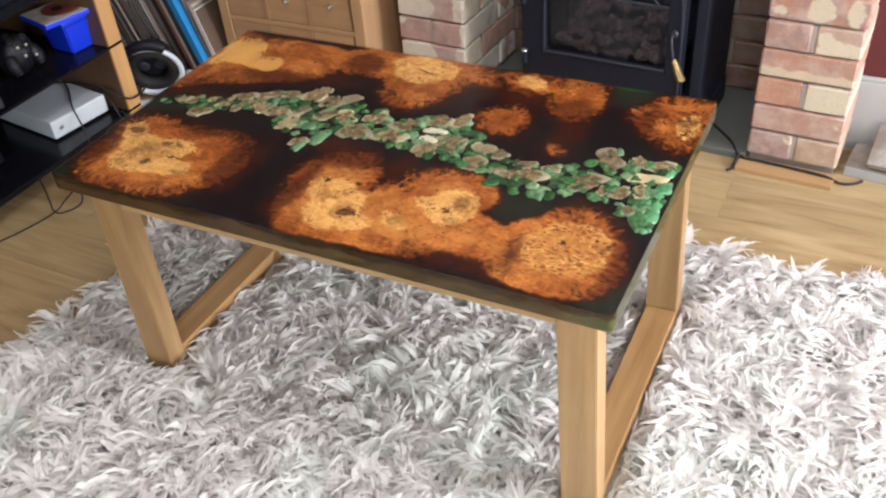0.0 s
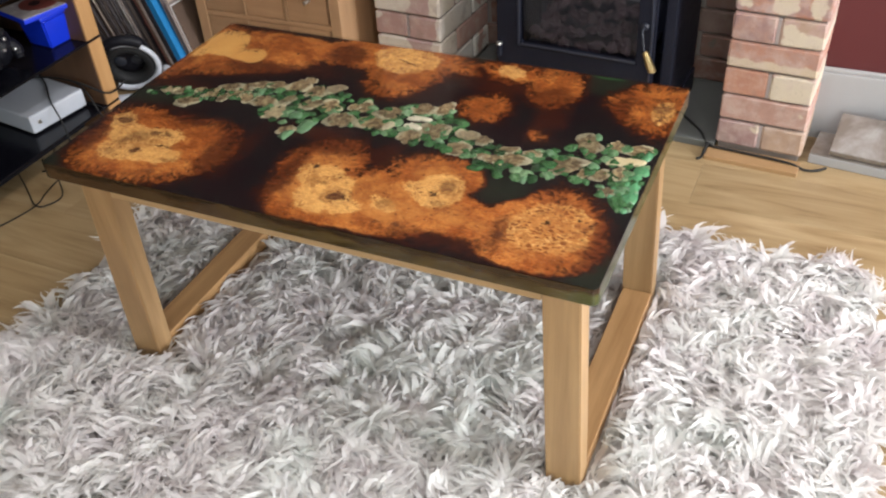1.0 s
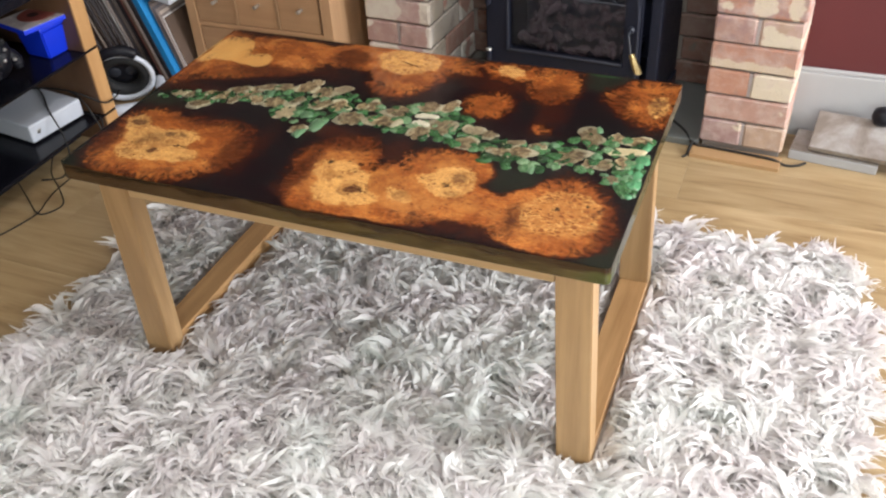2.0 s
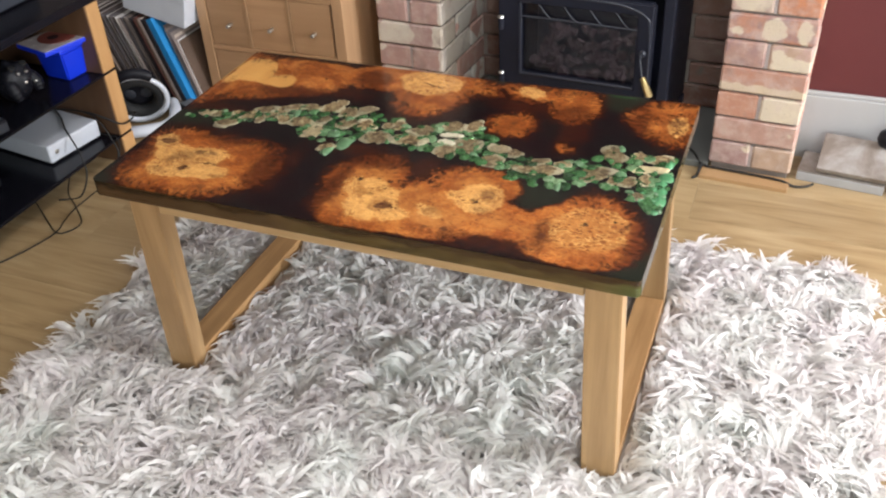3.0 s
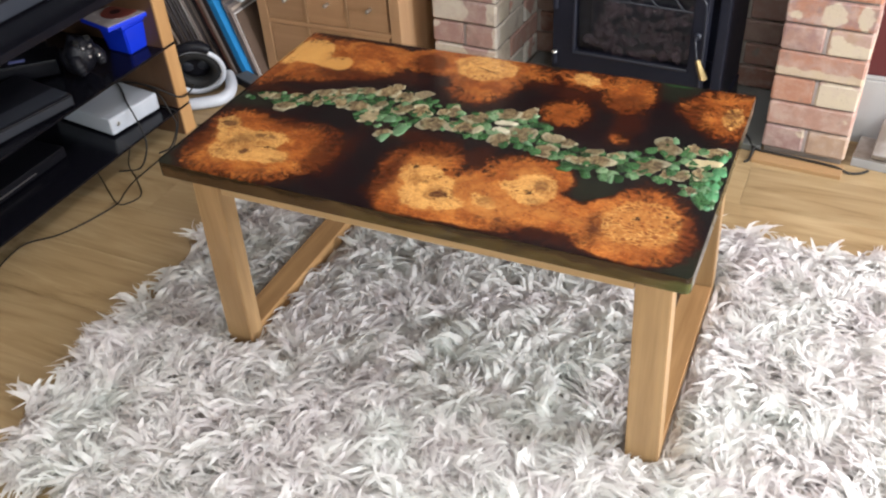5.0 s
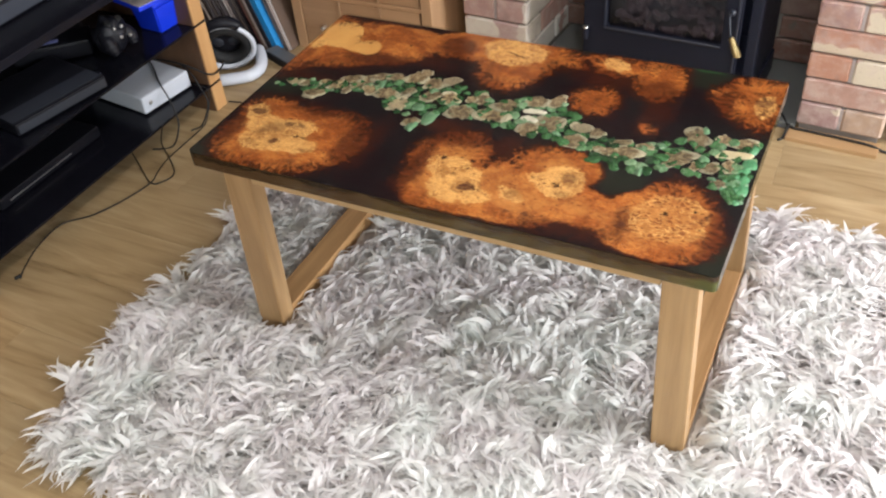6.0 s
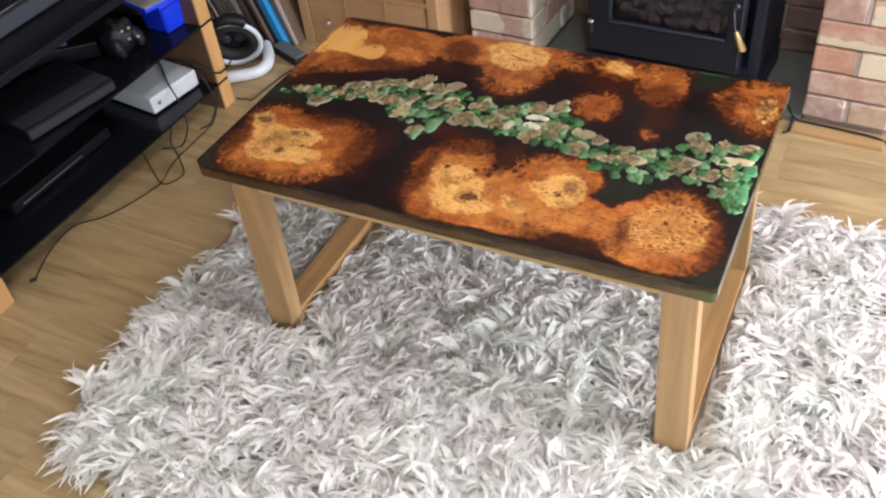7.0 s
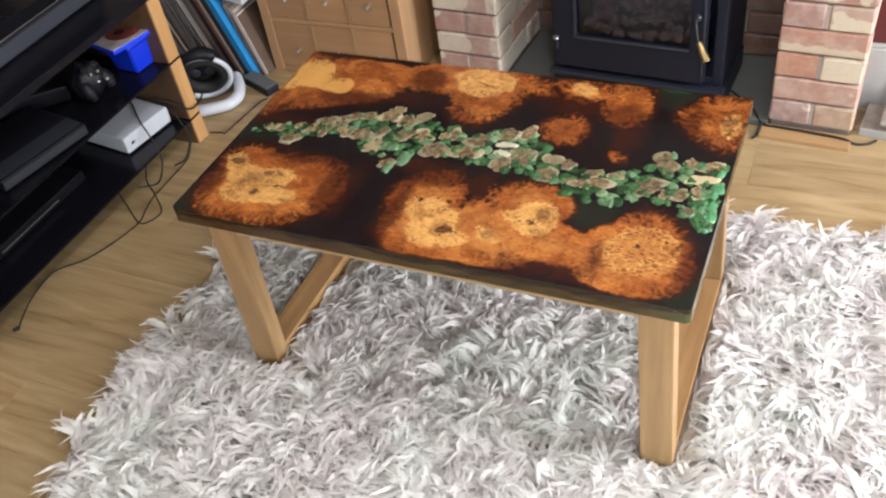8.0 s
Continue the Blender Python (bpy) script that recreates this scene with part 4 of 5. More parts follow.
CHIPS_MIDDLE = (
    (-0.098, 0.120, 0.0177, 0.0194), (-0.071, 0.051, 0.0208, 0.0204), (-0.166, -0.001, 0.0211, 0.0223), (-0.029, 0.012, 0.0251, 0.0272),
    (-0.112, -0.050, 0.0144, 0.0154), (-0.005, 0.070, 0.0169, 0.0182), (-0.027, 0.064, 0.0097, 0.0122), (0.051, 0.069, 0.0249, 0.0295),
    (0.035, 0.025, 0.0306, 0.0288), (0.103, 0.097, 0.0212, 0.0218), (0.141, 0.113, 0.0164, 0.0257), (0.156, 0.032, 0.0250, 0.0278),
    (0.122, -0.003, 0.0193, 0.0238), (0.220, 0.036, 0.0178, 0.0182), (0.251, 0.032, 0.0154, 0.0180), (0.219, -0.011, 0.0219, 0.0194),
    (0.290, -0.021, 0.0171, 0.0137),
)
CHIPS_NEAR = (
    (0.305, 0.013, 0.0237, 0.0105), (0.321, -0.015, 0.0254, 0.0204), (0.351, 0.016, 0.0149, 0.0121), (0.432, 0.071, 0.0242, 0.0314),
    (0.411, -0.002, 0.0310, 0.0266), (0.481, 0.084, 0.0125, 0.0157), (0.519, 0.081, 0.0257, 0.0155), (0.478, -0.012, 0.0151, 0.0162),
    (0.508, 0.002, 0.0130, 0.0194), (0.502, -0.054, 0.0128, 0.0109), (0.450, -0.016, 0.0092, 0.0130), (0.270, -0.022, 0.0108, 0.0120),
)
STONES = (
    (-0.237, 0.063, 0.0117, 0.0153), (-0.119, 0.002, 0.0172, 0.0160), (-0.101, -0.063, 0.0143, 0.0209), (-0.081, -0.029, 0.0192, 0.0269),
    (0.179, 0.002, 0.0134, 0.0090), (0.442, 0.101, 0.0096, 0.0161), (0.459, 0.012, 0.0133, 0.0150), (0.378, 0.027, 0.0148, 0.0104),
    (0.362, -0.065, 0.0093, 0.0129), (0.487, -0.043, 0.0109, 0.0063),
)
BRIGHT_STONES = (
    (0.540, 0.020, 0.0160, 0.0195), (0.540, -0.031, 0.0137, 0.0187), (0.541, -0.063, 0.0136, 0.0183), (0.537, 0.066, 0.0102, 0.0169),
    (0.536, -0.003, 0.0119, 0.0128), (0.534, 0.044, 0.0091, 0.0133),
)


def lay(spots, meshes, name, z, thick, grow):
    for x, y, rx, ry in spots:
        placed.append((x, y, 0.5 * (rx + ry)))
        turn = Euler((rng.uniform(-0.10, 0.10), rng.uniform(-0.10, 0.10), rng.choice((0.0, math.pi)) + rng.uniform(-0.25, 0.25)))
        share(name, rng.choice(meshes), table, Matrix.LocRotScale((x, y, z + rng.uniform(-0.0006, 0.0006)), turn, (rx * grow, ry * grow * 1.12, thick)))


for spots in (CHIPS_FAR, CHIPS_MIDDLE, CHIPS_NEAR):
    lay(spots, CHIPS, "burl_chip", H - 0.0022, 0.0075, 1.12)
lay(STONES, PALE_STONES, "green_pebble", H - 0.0040, 0.0080, 0.80)
lay(BRIGHT_STONES, EDGE_LIT_STONES, "green_pebble", H - 0.0040, 0.0078, 0.85)
placed = [(a, b, c * 0.60) for a, b, c in placed]
scatter(190, 0.009, 0.018, 0.56, -1.0, 0.95, PEBBLES, "green_pebble", H - 0.0056, 16000)
RIVER = ((0.520, -0.02, 0.045), (0.540, -0.055, 0.035), (0.548, -0.095, 0.010))
scatter(24, 0.008, 0.014, 0.45, -1.0, 1.0, EDGE_LIT_STONES[:2] + PEBBLES[:4] + PALE_STONES[:2], "green_pebble", H - 0.0050)

QUARTZ = plain("pale_quartz_chip", (0.62, 0.56, 0.43), 0.35, spots=0.4, scale=2.0, bumps=0.4)
CREAM = plain("pale_cream_chip", (0.56, 0.46, 0.28), 0.4, spots=0.4, scale=2.0, bumps=0.4)
for x, y, rx, ry, turn, look_of in ((0.111, 0.062, 0.021, 0.0116, 4, QUARTZ), (0.111, 0.033, 0.0165, 0.0132, -8, QUARTZ), (0.506, 0.039, 0.0290, 0.0170, 12, CREAM)):
    me = CHIPS[3].copy()
    me.materials[0] = look_of
    share("quartz_chip", me, table, Matrix.LocRotScale((x, y, H - 0.0010), Euler((0.05, -0.06, radians(turn))), (rx, ry, 0.0075)))

# ---- the shaggy rug ----
RX0, RX1, RY0, RY1 = -0.725, 1.0, -0.745, 0.525
rug = thing("shaggy_rug", "pale grey and cream shaggy rug with long felt strands", "rug")
part("backing", prism(rounded_outline(RX0 + 0.01, RX1 - 0.01, RY0 + 0.01, RY1 - 0.01, 0.11), 0.0005, 0.006), BACKING, rug, "woven backing")


def pile_strands(tufts, seed):
    g = np.random.default_rng(seed)
    per = 12
    tx, ty = g.uniform(RX0, RX1, tufts), g.uniform(RY0, RY1, tufts)
    flow = 1.7 * np.sin(3.1 * tx + 1.3 * np.sin(4.2 * ty)) + 1.5 * np.cos(3.7 * ty + 0.8) + 1.1 * np.sin(11 * tx + 7 * ty) + 0.9 * np.cos(13 * ty - 9 * tx)
    # rounded corners
    cx, cy = np.clip(tx, RX0 + 0.12, RX1 - 0.12), np.clip(ty, RY0 + 0.12, RY1 - 0.12)
    stay = np.hypot(tx - cx, ty - cy) < 0.12
    tx, ty, flow = tx[stay], ty[stay], flow[stay]
    tufts = len(tx)
    ta, tr, tc, tl = flow + g.normal(0, 1.3, tufts), g.uniform(0.45, 1.7, tufts), g.normal(0, 0.8, tufts), g.uniform(0.65, 1.3, tufts)
    m = tufts * per
    side, along = g.normal(0, 0.0112, m), g.normal(0, 0.0105, m)
    ca, sa = np.cos(np.repeat(ta, per)), np.sin(np.repeat(ta, per))
    x, y = np.repeat(tx, per) + along * ca - side * sa, np.repeat(ty, per) + along * sa + side * ca
    # strands of one lock lean together towards its tip
    lock = np.repeat(np.arange(tufts), per)
    ang, tall, bend, reach = np.repeat(ta, per) - side * 14 + g.normal(0, 0.16, m), np.repeat(tr, per), np.repeat(tc, per), np.repeat(tl, per)
    keep = np.ones(len(x), bool)
    for x0 in (-0.450, 0.476):
        keep &= ~((x > x0 - 0.006) & (x < x0 + 0.070) & (y > -0.275) & (y < 0.305))
    x, y, ang, tall, bend, reach, lock = x[keep], y[keep], ang[keep], tall[keep], bend[keep], reach[keep], lock[keep]
    n = len(x)
    length, half = g.uniform(0.066, 0.110, n) * reach, 0.0015 + 0.0085 * g.beta(1.3, 2.4, n)
    rise, curl, roll = g.uniform(0.020, 0.036, n) * tall, bend * 0.7 + g.normal(0, 0.28, n), g.normal(0, 0.42, n)
    near = np.zeros(n, bool)
    for x0 in (-0.450, 0.476):
        near |= (x > x0 - 0.05) & (x < x0 + 0.114) & (y > -0.31) & (y < 0.34)
    rise[near] *= 0.9
    wave, swing = g.uniform(0.1, 0.6, n), g.uniform(0, 6.28, n)
    S = np.array((0.0, 0.22, 0.45, 0.68, 0.87, 1.0))
    wid = np.array((0.35, 0.75, 1.0, 0.82, 0.42, 0.03))
    verts = np.zeros((n, 6, 2, 3))
    px, py = x.copy(), y.copy()
    for i, s in enumerate(S):
        a = ang + curl * s + wave * np.sin(7.5 * s + swing)
        if i:
            step = (s - S[i - 1]) * length * (0.55 + 0.45 * s)
            px, py = px + np.cos(a) * step, py + np.sin(a) * step
        pz = 0.006 + rise * np.sin(np.pi * (0.08 + 0.64 * s)) * (0.35 + 0.65 * s)
        tw = roll * (0.4 + s)
        w = half * wid[i]
        dx, dy, dz = -np.sin(a) * np.cos(tw) * w, np.cos(a) * np.cos(tw) * w, np.sin(tw) * w
        verts[:, i, 0] = np.stack((px + dx, py + dy, pz + dz), 1)
        verts[:, i, 1] = np.stack((px - dx, py - dy, pz - dz), 1)
    # no strand runs through a leg or stretcher of the table
    hit = np.zeros(n, bool)
    for x0 in (-0.450, 0.476):
        inside = (verts[..., 0] > x0 - 0.001) & (verts[..., 0] < x0 + 0.065) & (verts[..., 1] > -0.268) & (verts[..., 1] < 0.300) & (verts[..., 2] < 0.05)
        hit |= inside.any((1, 2))
    verts, lock = verts[~hit], lock[~hit]
    verts[..., 2] = np.maximum(verts[..., 2], 0.003)
    front = (ty < RY0 + 0.16) & (tx > 0.0) & (tx < 0.75)
    single = np.nonzero(front)[0][:300]
    alone = np.isin(lock, single)
    return verts[~alone], [verts[lock == k] for k in single]


def strand_mesh(name, verts):
    n = len(verts)
    base = (np.arange(n) * 12)[:, None, None]
    quad = np.array([[2 * i, 2 * i + 1, 2 * i + 3, 2 * i + 2] for i in range(5)])[None]
    me = bpy.data.meshes.new(name)
    me.from_pydata(verts.reshape(-1, 3).tolist(), [], (base + quad).reshape(-1, 4).tolist())
    me.materials.append(PILE)
    me.shade_smooth()
    return me


rest, locks = pile_strands(4700, 5)
pile = new("pile", strand_mesh("pile", rest))
pile.parent = rug
tagged(pile, "long felted wool strands", kind="stuff")
for verts in locks:
    if len(verts):
        new("wool_tuft", strand_mesh("wool_tuft", verts)).parent = rug

# ---- the fireplace ----
fire = pose(0.545, 0.955, 0, 0, 0, -3.5)
COURSE, BASE = 0.0752, 0.024


def brick_mesh(sx, sy, seed, material):
    g = random.Random(seed)
    bm = box((-sx / 2, -sy / 2, 0), (sx / 2, sy / 2, 0.0695), 0.0045, seg=1)
    for v in bm.verts:
        v.co += Vector((g.uniform(-1, 1), g.uniform(-1, 1), g.uniform(-1, 1))) * 0.0016
    me = bpy.data.meshes.new("brick")
    bm.to_mesh(me)
    bm.free()
    me.materials.append(material)
    return me


def pier_brick(name, base, other, washes, wash=(0.62, 0.54, 0.42), band=None):
    """One brick of the piers: two body tones and lime-washed patches, in metres from the brick's middle and foot."""
    m, nt, b = mat(name)
    tc = nt.nodes.new("ShaderNodeTexCoord").outputs["Object"]
    sep = nt.nodes.new("ShaderNodeSeparateXYZ")
    put(nt, sep.inputs[0], tc)
    flat = nt.nodes.new("ShaderNodeCombineXYZ")
    nt.links.new(sep.outputs[0], flat.inputs[0])
    nt.links.new(sep.outputs[2], flat.inputs[1])
    p, _ = coords(nt)
    mid, grit = noise_tex(nt, p, 34, 4, 0.6, 0.5), noise_tex(nt, p, 170, 3, 0.7)
    ragged = V(nt, "SCALE", V(nt, "SUBTRACT", noise_tex(nt, p, 42, 3, 0.6, colour=True), (0.5, 0.5, 0.5)), s=0.030)
    q = V(nt, "ADD", flat.outputs[0], ragged)
    col = mix(nt, smooth(nt, mid, 0.36, 0.66), base, other)
    if band:
        col = mix(nt, smooth(nt, M(nt, "ADD", sep.outputs[2], M(nt, "MULTIPLY", M(nt, "SUBTRACT", mid, 0.5), 0.03)), band - 0.003, band + 0.003, 0.9, 0.0), col, wash)
    if washes:
        col = mix(nt, smooth(nt, blob_field(nt, q, washes, 0.003), -0.004, 0.002, 0.88, 0.0), col, wash)
    col = mix(nt, smooth(nt, noise_tex(nt, p, 21, 4, 0.65), 0.42, 0.68, 0, 0.5), col, (0.56, 0.45, 0.40))
    col = mix(nt, smooth(nt, grit, 0.60, 0.74, 0, 0.45), col, (0.20, 0.13, 0.10))
    col = mix(nt, smooth(nt, noise_tex(nt, p, 14, 3, 0.6), 0.56, 0.70, 0, 0.35), col, (0.24, 0.17, 0.15))
    nt.links.new(col, b.inputs["Base Color"])
    b.inputs["Roughness"].default_value = 0.85
    bump(nt, b, M(nt, "ADD", grit, mid), 0.5, 0.003)
    return m


# courses from the floor up: header left, header right, then one stretcher
MAUVE, DUSTY, RUST, TAN, PINK = (0.32, 0.195, 0.185), (0.41, 0.245, 0.20), (0.43, 0.21, 0.145), (0.42, 0.29, 0.215), (0.47, 0.32, 0.28)
FACES = {
    (0, 0): (MAUVE, (0.36, 0.23, 0.22), ((0.046, 0.058, 0.016, 0.010, 0),)),
    (0, 1): (TAN, (0.46, 0.32, 0.23), ()),
    (1, 0): (DUSTY, (0.45, 0.27, 0.22), ((0.092, 0.040, 0.006, 0.005, 0),)),
    (2, 0): (RUST, (0.46, 0.24, 0.165), ()),
    (2, 1): (TAN, PINK, ((0.0, 0.032, 0.070, 0.045, 0),)),
    (3, 0): (RUST, DUSTY, (), (0.56, 0.46, 0.34), 0.026),
    (4, 0): (DUSTY, MAUVE, ()),
    (4, 1): (PINK, TAN, ((0.01, 0.014, 0.060, 0.026, 0), (-0.03, 0.040, 0.02, 0.02, 0))),
    (5, 0): (RUST, MAUVE, ((-0.085, 0.022, 0.018, 0.014, 0), (0.005, 0.032, 0.030, 0.034, 12), (0.082, 0.034, 0.022, 0.034, 0))),
    (6, 0): (PINK, (0.52, 0.40, 0.33), ((0.0, 0.03, 0.05, 0.03, 0),)),
    (6, 1): ((0.54, 0.22, 0.11), RUST, ()),
}
BODY = {}
for (c, i), spec in FACES.items():
    BODY[c, i] = pier_brick("brick_face", *spec)
# wash at the right corner also holds the corner's side light as colour
LEFT_HEAD = [pier_brick("pale_brick_face", (0.44, 0.28, 0.245), (0.40, 0.25, 0.23), w, (0.70, 0.66, 0.59)) for w in (((-0.05, 0.06, 0.02, 0.012, 0),), ((0.052, 0.035, 0.014, 0.06, 0),))]
LEFT_LONG = pier_brick("whitewashed_brick_face", (0.47, 0.33, 0.30), (0.42, 0.27, 0.25), ((-0.055, 0.035, 0.070, 0.045, 0), (0.098, 0.035, 0.022, 0.06, 0)), (0.68, 0.63, 0.54))
# soot, and the shade of the recess mixed into the brick's colour
SHADED_SOOTY = brick_material("shaded_sooty_brick", -0.3, (0.30, 0.26, 0.2), 0.0)
for node in SHADED_SOOTY.node_tree.nodes:
    if node.bl_idname == "ShaderNodeBsdfPrincipled":
        link = node.inputs["Base Color"].links[0].from_socket
        SHADED_SOOTY.node_tree.links.new(mix(SHADED_SOOTY.node_tree, 0.70, link, (0.034, 0.028, 0.025)), node.inputs["Base Color"])
        break
WHITE_SPARE = [brick_mesh(0.106, 0.215, k, WHITE_BRICK) for k in range(2)], [brick_mesh(0.221, 0.104, 9 + k, WHITE_BRICK) for k in range(2)]
SPARE = [brick_mesh(0.106, 0.215, k, BRICK) for k in range(2)], [brick_mesh(0.221, 0.104, 9 + k, BRICK) for k in range(2)]
LONG = [brick_mesh(0.215, 0.102, 19 + k, SHADED_SOOTY) for k in range(4)]


def brick_pier(u, depth, courses, label, right):
    """A pier one brick wide: header and stretcher courses in turn."""
    pier = tagged(new("brick_pier"), label, "brick pier", "fireplace piers", "structure")
    pier.matrix_world = fire @ pose(u, 0, 0)
    spare = SPARE if right else WHITE_SPARE
    part("mortar", box((-0.104, 0.011, 0.0), (0.104, depth - 0.006, BASE + courses * COURSE), 0.001), MORTAR, pier)
    for c in range(courses):
        z = BASE + c * COURSE
        if c % 2 == 0:
            for i, s in enumerate((-0.0575, 0.0575)):
                face = BODY.get((c, i), BRICK) if right else LEFT_HEAD[i]
                share("brick", brick_mesh(0.106, 0.215, 40 + c * 2 + i, face) if c < 7 else spare[0][i], pier, pose(s, 0.1075, z))
            part("mortar_joint", box((-0.0042, 0.003, z + 0.001), (0.0042, 0.05, z + 0.067), 0.001), PALE_MORTAR, pier)
            share("brick", spare[1][c // 2 % 2], pier, pose(0, 0.278, z))
        else:
            face = BODY.get((c, 0), BRICK) if right else LEFT_LONG
            share("brick", brick_mesh(0.221, 0.104, 60 + c, face) if c < 7 else spare[1][0], pier, pose(0, 0.052, z))
            for i, s in enumerate((-0.0575, 0.0575)):
                share("brick", spare[0][i], pier, pose(s, 0.222, z))
    return pier


brick_pier(0.112, 0.33, 14, "weathered red and cream brick fireplace pier on an oak strip", True)
brick_pier(-0.942, 0.33, 14, "weathered red and whitewashed brick pier beside the chest", False)
back = tagged(new("brick_wall"), "brick back wall of the fireplace recess, darkened for soot and shade", "brick wall", kind="structure")
back.matrix_world = fire
part("mortar", box((-1.05, 0.345, 0.0), (0.222, 0.43, BASE + 14 * COURSE), 0), MORTAR, back)
for c in range(14):
    for k in range(4):
        u = -0.83 + 0.113 * (c % 2) + 0.228 * k
        if u < 0.06:
            share("brick", LONG[(c + k) % 4], back, pose(u, 0.385, BASE + c * COURSE))
# unseen block added above the piers to darken the recess and stove
chimney = structure("chimney_breast", box((-1.06, 0.0, BASE + 14 * COURSE + 0.002), (0.23, 0.43, TOP), 0), TAUPE_WALL, "unseen taupe chimney breast, added to shade the stove recess", "wall")
chimney.matrix_world = fire
hearth = structure("hearth", box((-0.828, -0.004, 0.0), (-0.001, 0.344, 0.020), 0.002), SLATE, "grey slate hearth slab inside the fireplace", "hearth")
hearth.matrix_world = fire
strip = structure("oak_strip", box((-0.012, -0.062, -0.004), (0.228, -0.001, 0.012), 0.002), STRIP, "oak strip on the floor before the brick pier", "floor strip")
strip.matrix_world = fire
strip2 = structure("oak_strip_recess", box((-1.06, -0.040, -0.004), (-0.82, -0.001, 0.012), 0.002), STRIP, "oak strip on the floor before the brick pier", "floor strip")
strip2.matrix_world = fire

# ---- the stove ----
stove = thing("stove", "black cast iron stove with a glass door standing on the hearth", "stove")
stove.matrix_world = fire @ pose(-0.392, 0, 0.0205)
SX = 0.252
body = bmesh.new()
box((-SX, 0.012, 0.075), (-SX + 0.03, 0.28, 0.60), 0.004, body)
box((SX - 0.03, 0.012, 0.075), (SX, 0.28, 0.60), 0.004, body)
box((-SX + 0.0305, 0.25, 0.075), (SX - 0.0305, 0.28, 0.60), 0.003, body)
box((-SX + 0.0305, 0.012, 0.075), (SX - 0.0305, 0.2495, 0.11), 0.003, body)
box((-SX - 0.01, 0.0, 0.601), (SX + 0.01, 0.29, 0.625), 0.006, body)
part("body", body, IRON, stove)
part("plinth", box((-SX - 0.006, -0.004, 0.0), (SX + 0.006, 0.27, 0.074), 0.004), IRON, stove)
part("ash_lip", box((-SX - 0.012, -0.030, 0.074), (SX + 0.012, 0.0115, 0.084), 0.003), IRON_EDGE, stove, "worn grey front lip")
DX0, DX1, DZ0, DZ1 = -0.248, 0.205, 0.098, 0.452
GX0, GX1, GZ0, GZ1 = -0.178, 0.158, 0.203, 0.415
door = ring_frame((DX0, DX1, DZ0, DZ1), (GX0, GX1, GZ0, GZ1), -0.018, 0.010, 0.006)
door = part("door", door, IRON, stove)
frame_bm = bmesh.new()
tube(((GX0, -0.019, GZ1), (GX0, -0.019, GZ0), (GX1, -0.019, GZ0)), 0.0035, 6, frame_bm, 1)
part("glass_bead", frame_bm, IRON_EDGE, door, "worn grey metal bead")
rim = bmesh.new()
tube(((DX0 + 0.10, -0.019, DZ1 - 0.004), (DX1 - 0.13, -0.019, DZ1 - 0.008), (DX1 - 0.07, -0.019, DZ1 - 0.016), (DX1 - 0.026, -0.019, DZ1 - 0.034), (DX1 - 0.011, -0.019, DZ1 - 0.066), (DX1 - 0.007, -0.019, DZ0 + 0.16), (DX1 - 0.006, -0.019, DZ0 + 0.03)), 0.0034, 6, rim, 6)
part("door_rim", rim, IRON_EDGE, door, "raised worn door rim")
part("glass", box((GX0 - 0.003, -0.004, GZ0 - 0.003), (GX1 + 0.003, 0.0, GZ1 + 0.003), 0), GLASS, door, "clear stove glass").visible_shadow = False
part("lattice_bar", tube(((GX0, -0.010, 0.375), (GX1, -0.010, 0.372)), 0.0035, 6, n=1), IRON_EDGE, door)
for k in range(4):
    u = GX0 + 0.0505 + 0.0745 * k
    part("lattice_bar", tube(((u, -0.010, GZ1), (u + 0.018, -0.010, 0.392), (u + 0.034, -0.010, 0.376)), 0.003, 6, n=4), IRON_EDGE, door)
for z in (0.196, 0.368):
    hinge = part("hinge", lathe(((0.0075, -0.034), (0.0085, -0.030), (0.0085, -0.002), (0.0070, 0.0)), 14, m=pose(DX0 + 0.012, -0.026, z)), IRON, door)
    part("hinge_cap", lathe(((0.0088, 0.0004), (0.0095, 0.002), (0.0085, 0.005), (0.004, 0.0068)), 14, m=pose(DX0 + 0.012, -0.026, z)), SILVER, hinge, "bright steel hinge cap")
part("latch_rod", tube(((0.180, -0.026, 0.312), (0.181, -0.048, 0.310), (0.186, -0.056, 0.290), (0.193, -0.058, 0.254)), 0.0026, 8), GREY, door, "bent dark steel latch rod")
part("latch_boss", lathe(((0.009, 0.0), (0.010, 0.008), (0.006, 0.014)), 14, m=pose(0.180, -0.016, 0.312, 90, 0, 0)), IRON_EDGE, door)
coil = [(0.195 + 0.00048 * k + (0.0062 + 0.0035 * min(1, k / 30)) * math.sin(k * 1.05), -0.058 + (0.0062 + 0.0035 * min(1, k / 30)) * math.cos(k * 1.05), 0.258 - 0.00108 * k) for k in range(48)]
part("coil_handle", tube(coil, 0.0026, 6, n=2), BRASS, door, "brass spring coil handle")
part("coil_core", tube(((0.194, -0.058, 0.26), (0.206, -0.058, 0.232), (0.217, -0.058, 0.206)), 0.0050, 8), BRASS, door)
part("fuel_grate", box((GX0 + 0.0, 0.03, 0.165), (GX1, 0.24, 0.185), 0.003), IRON, stove)
g5 = random.Random(5)
lump = []
for s in range(4):
    bm = bmesh.new()
    bmesh.ops.create_icosphere(bm, subdivisions=2, radius=1)
    o = Vector((s * 9.1, 2, 3))
    for v in bm.verts:
        v.co *= 1 + 0.75 * noise.noise(v.co * 1.3 + o) + 0.3 * noise.noise(v.co * 3.0 + o)
    me = bpy.data.meshes.new("coal")
    bm.to_mesh(me)
    bm.free()
    me.materials.append(ASH)
    lump.append(me)
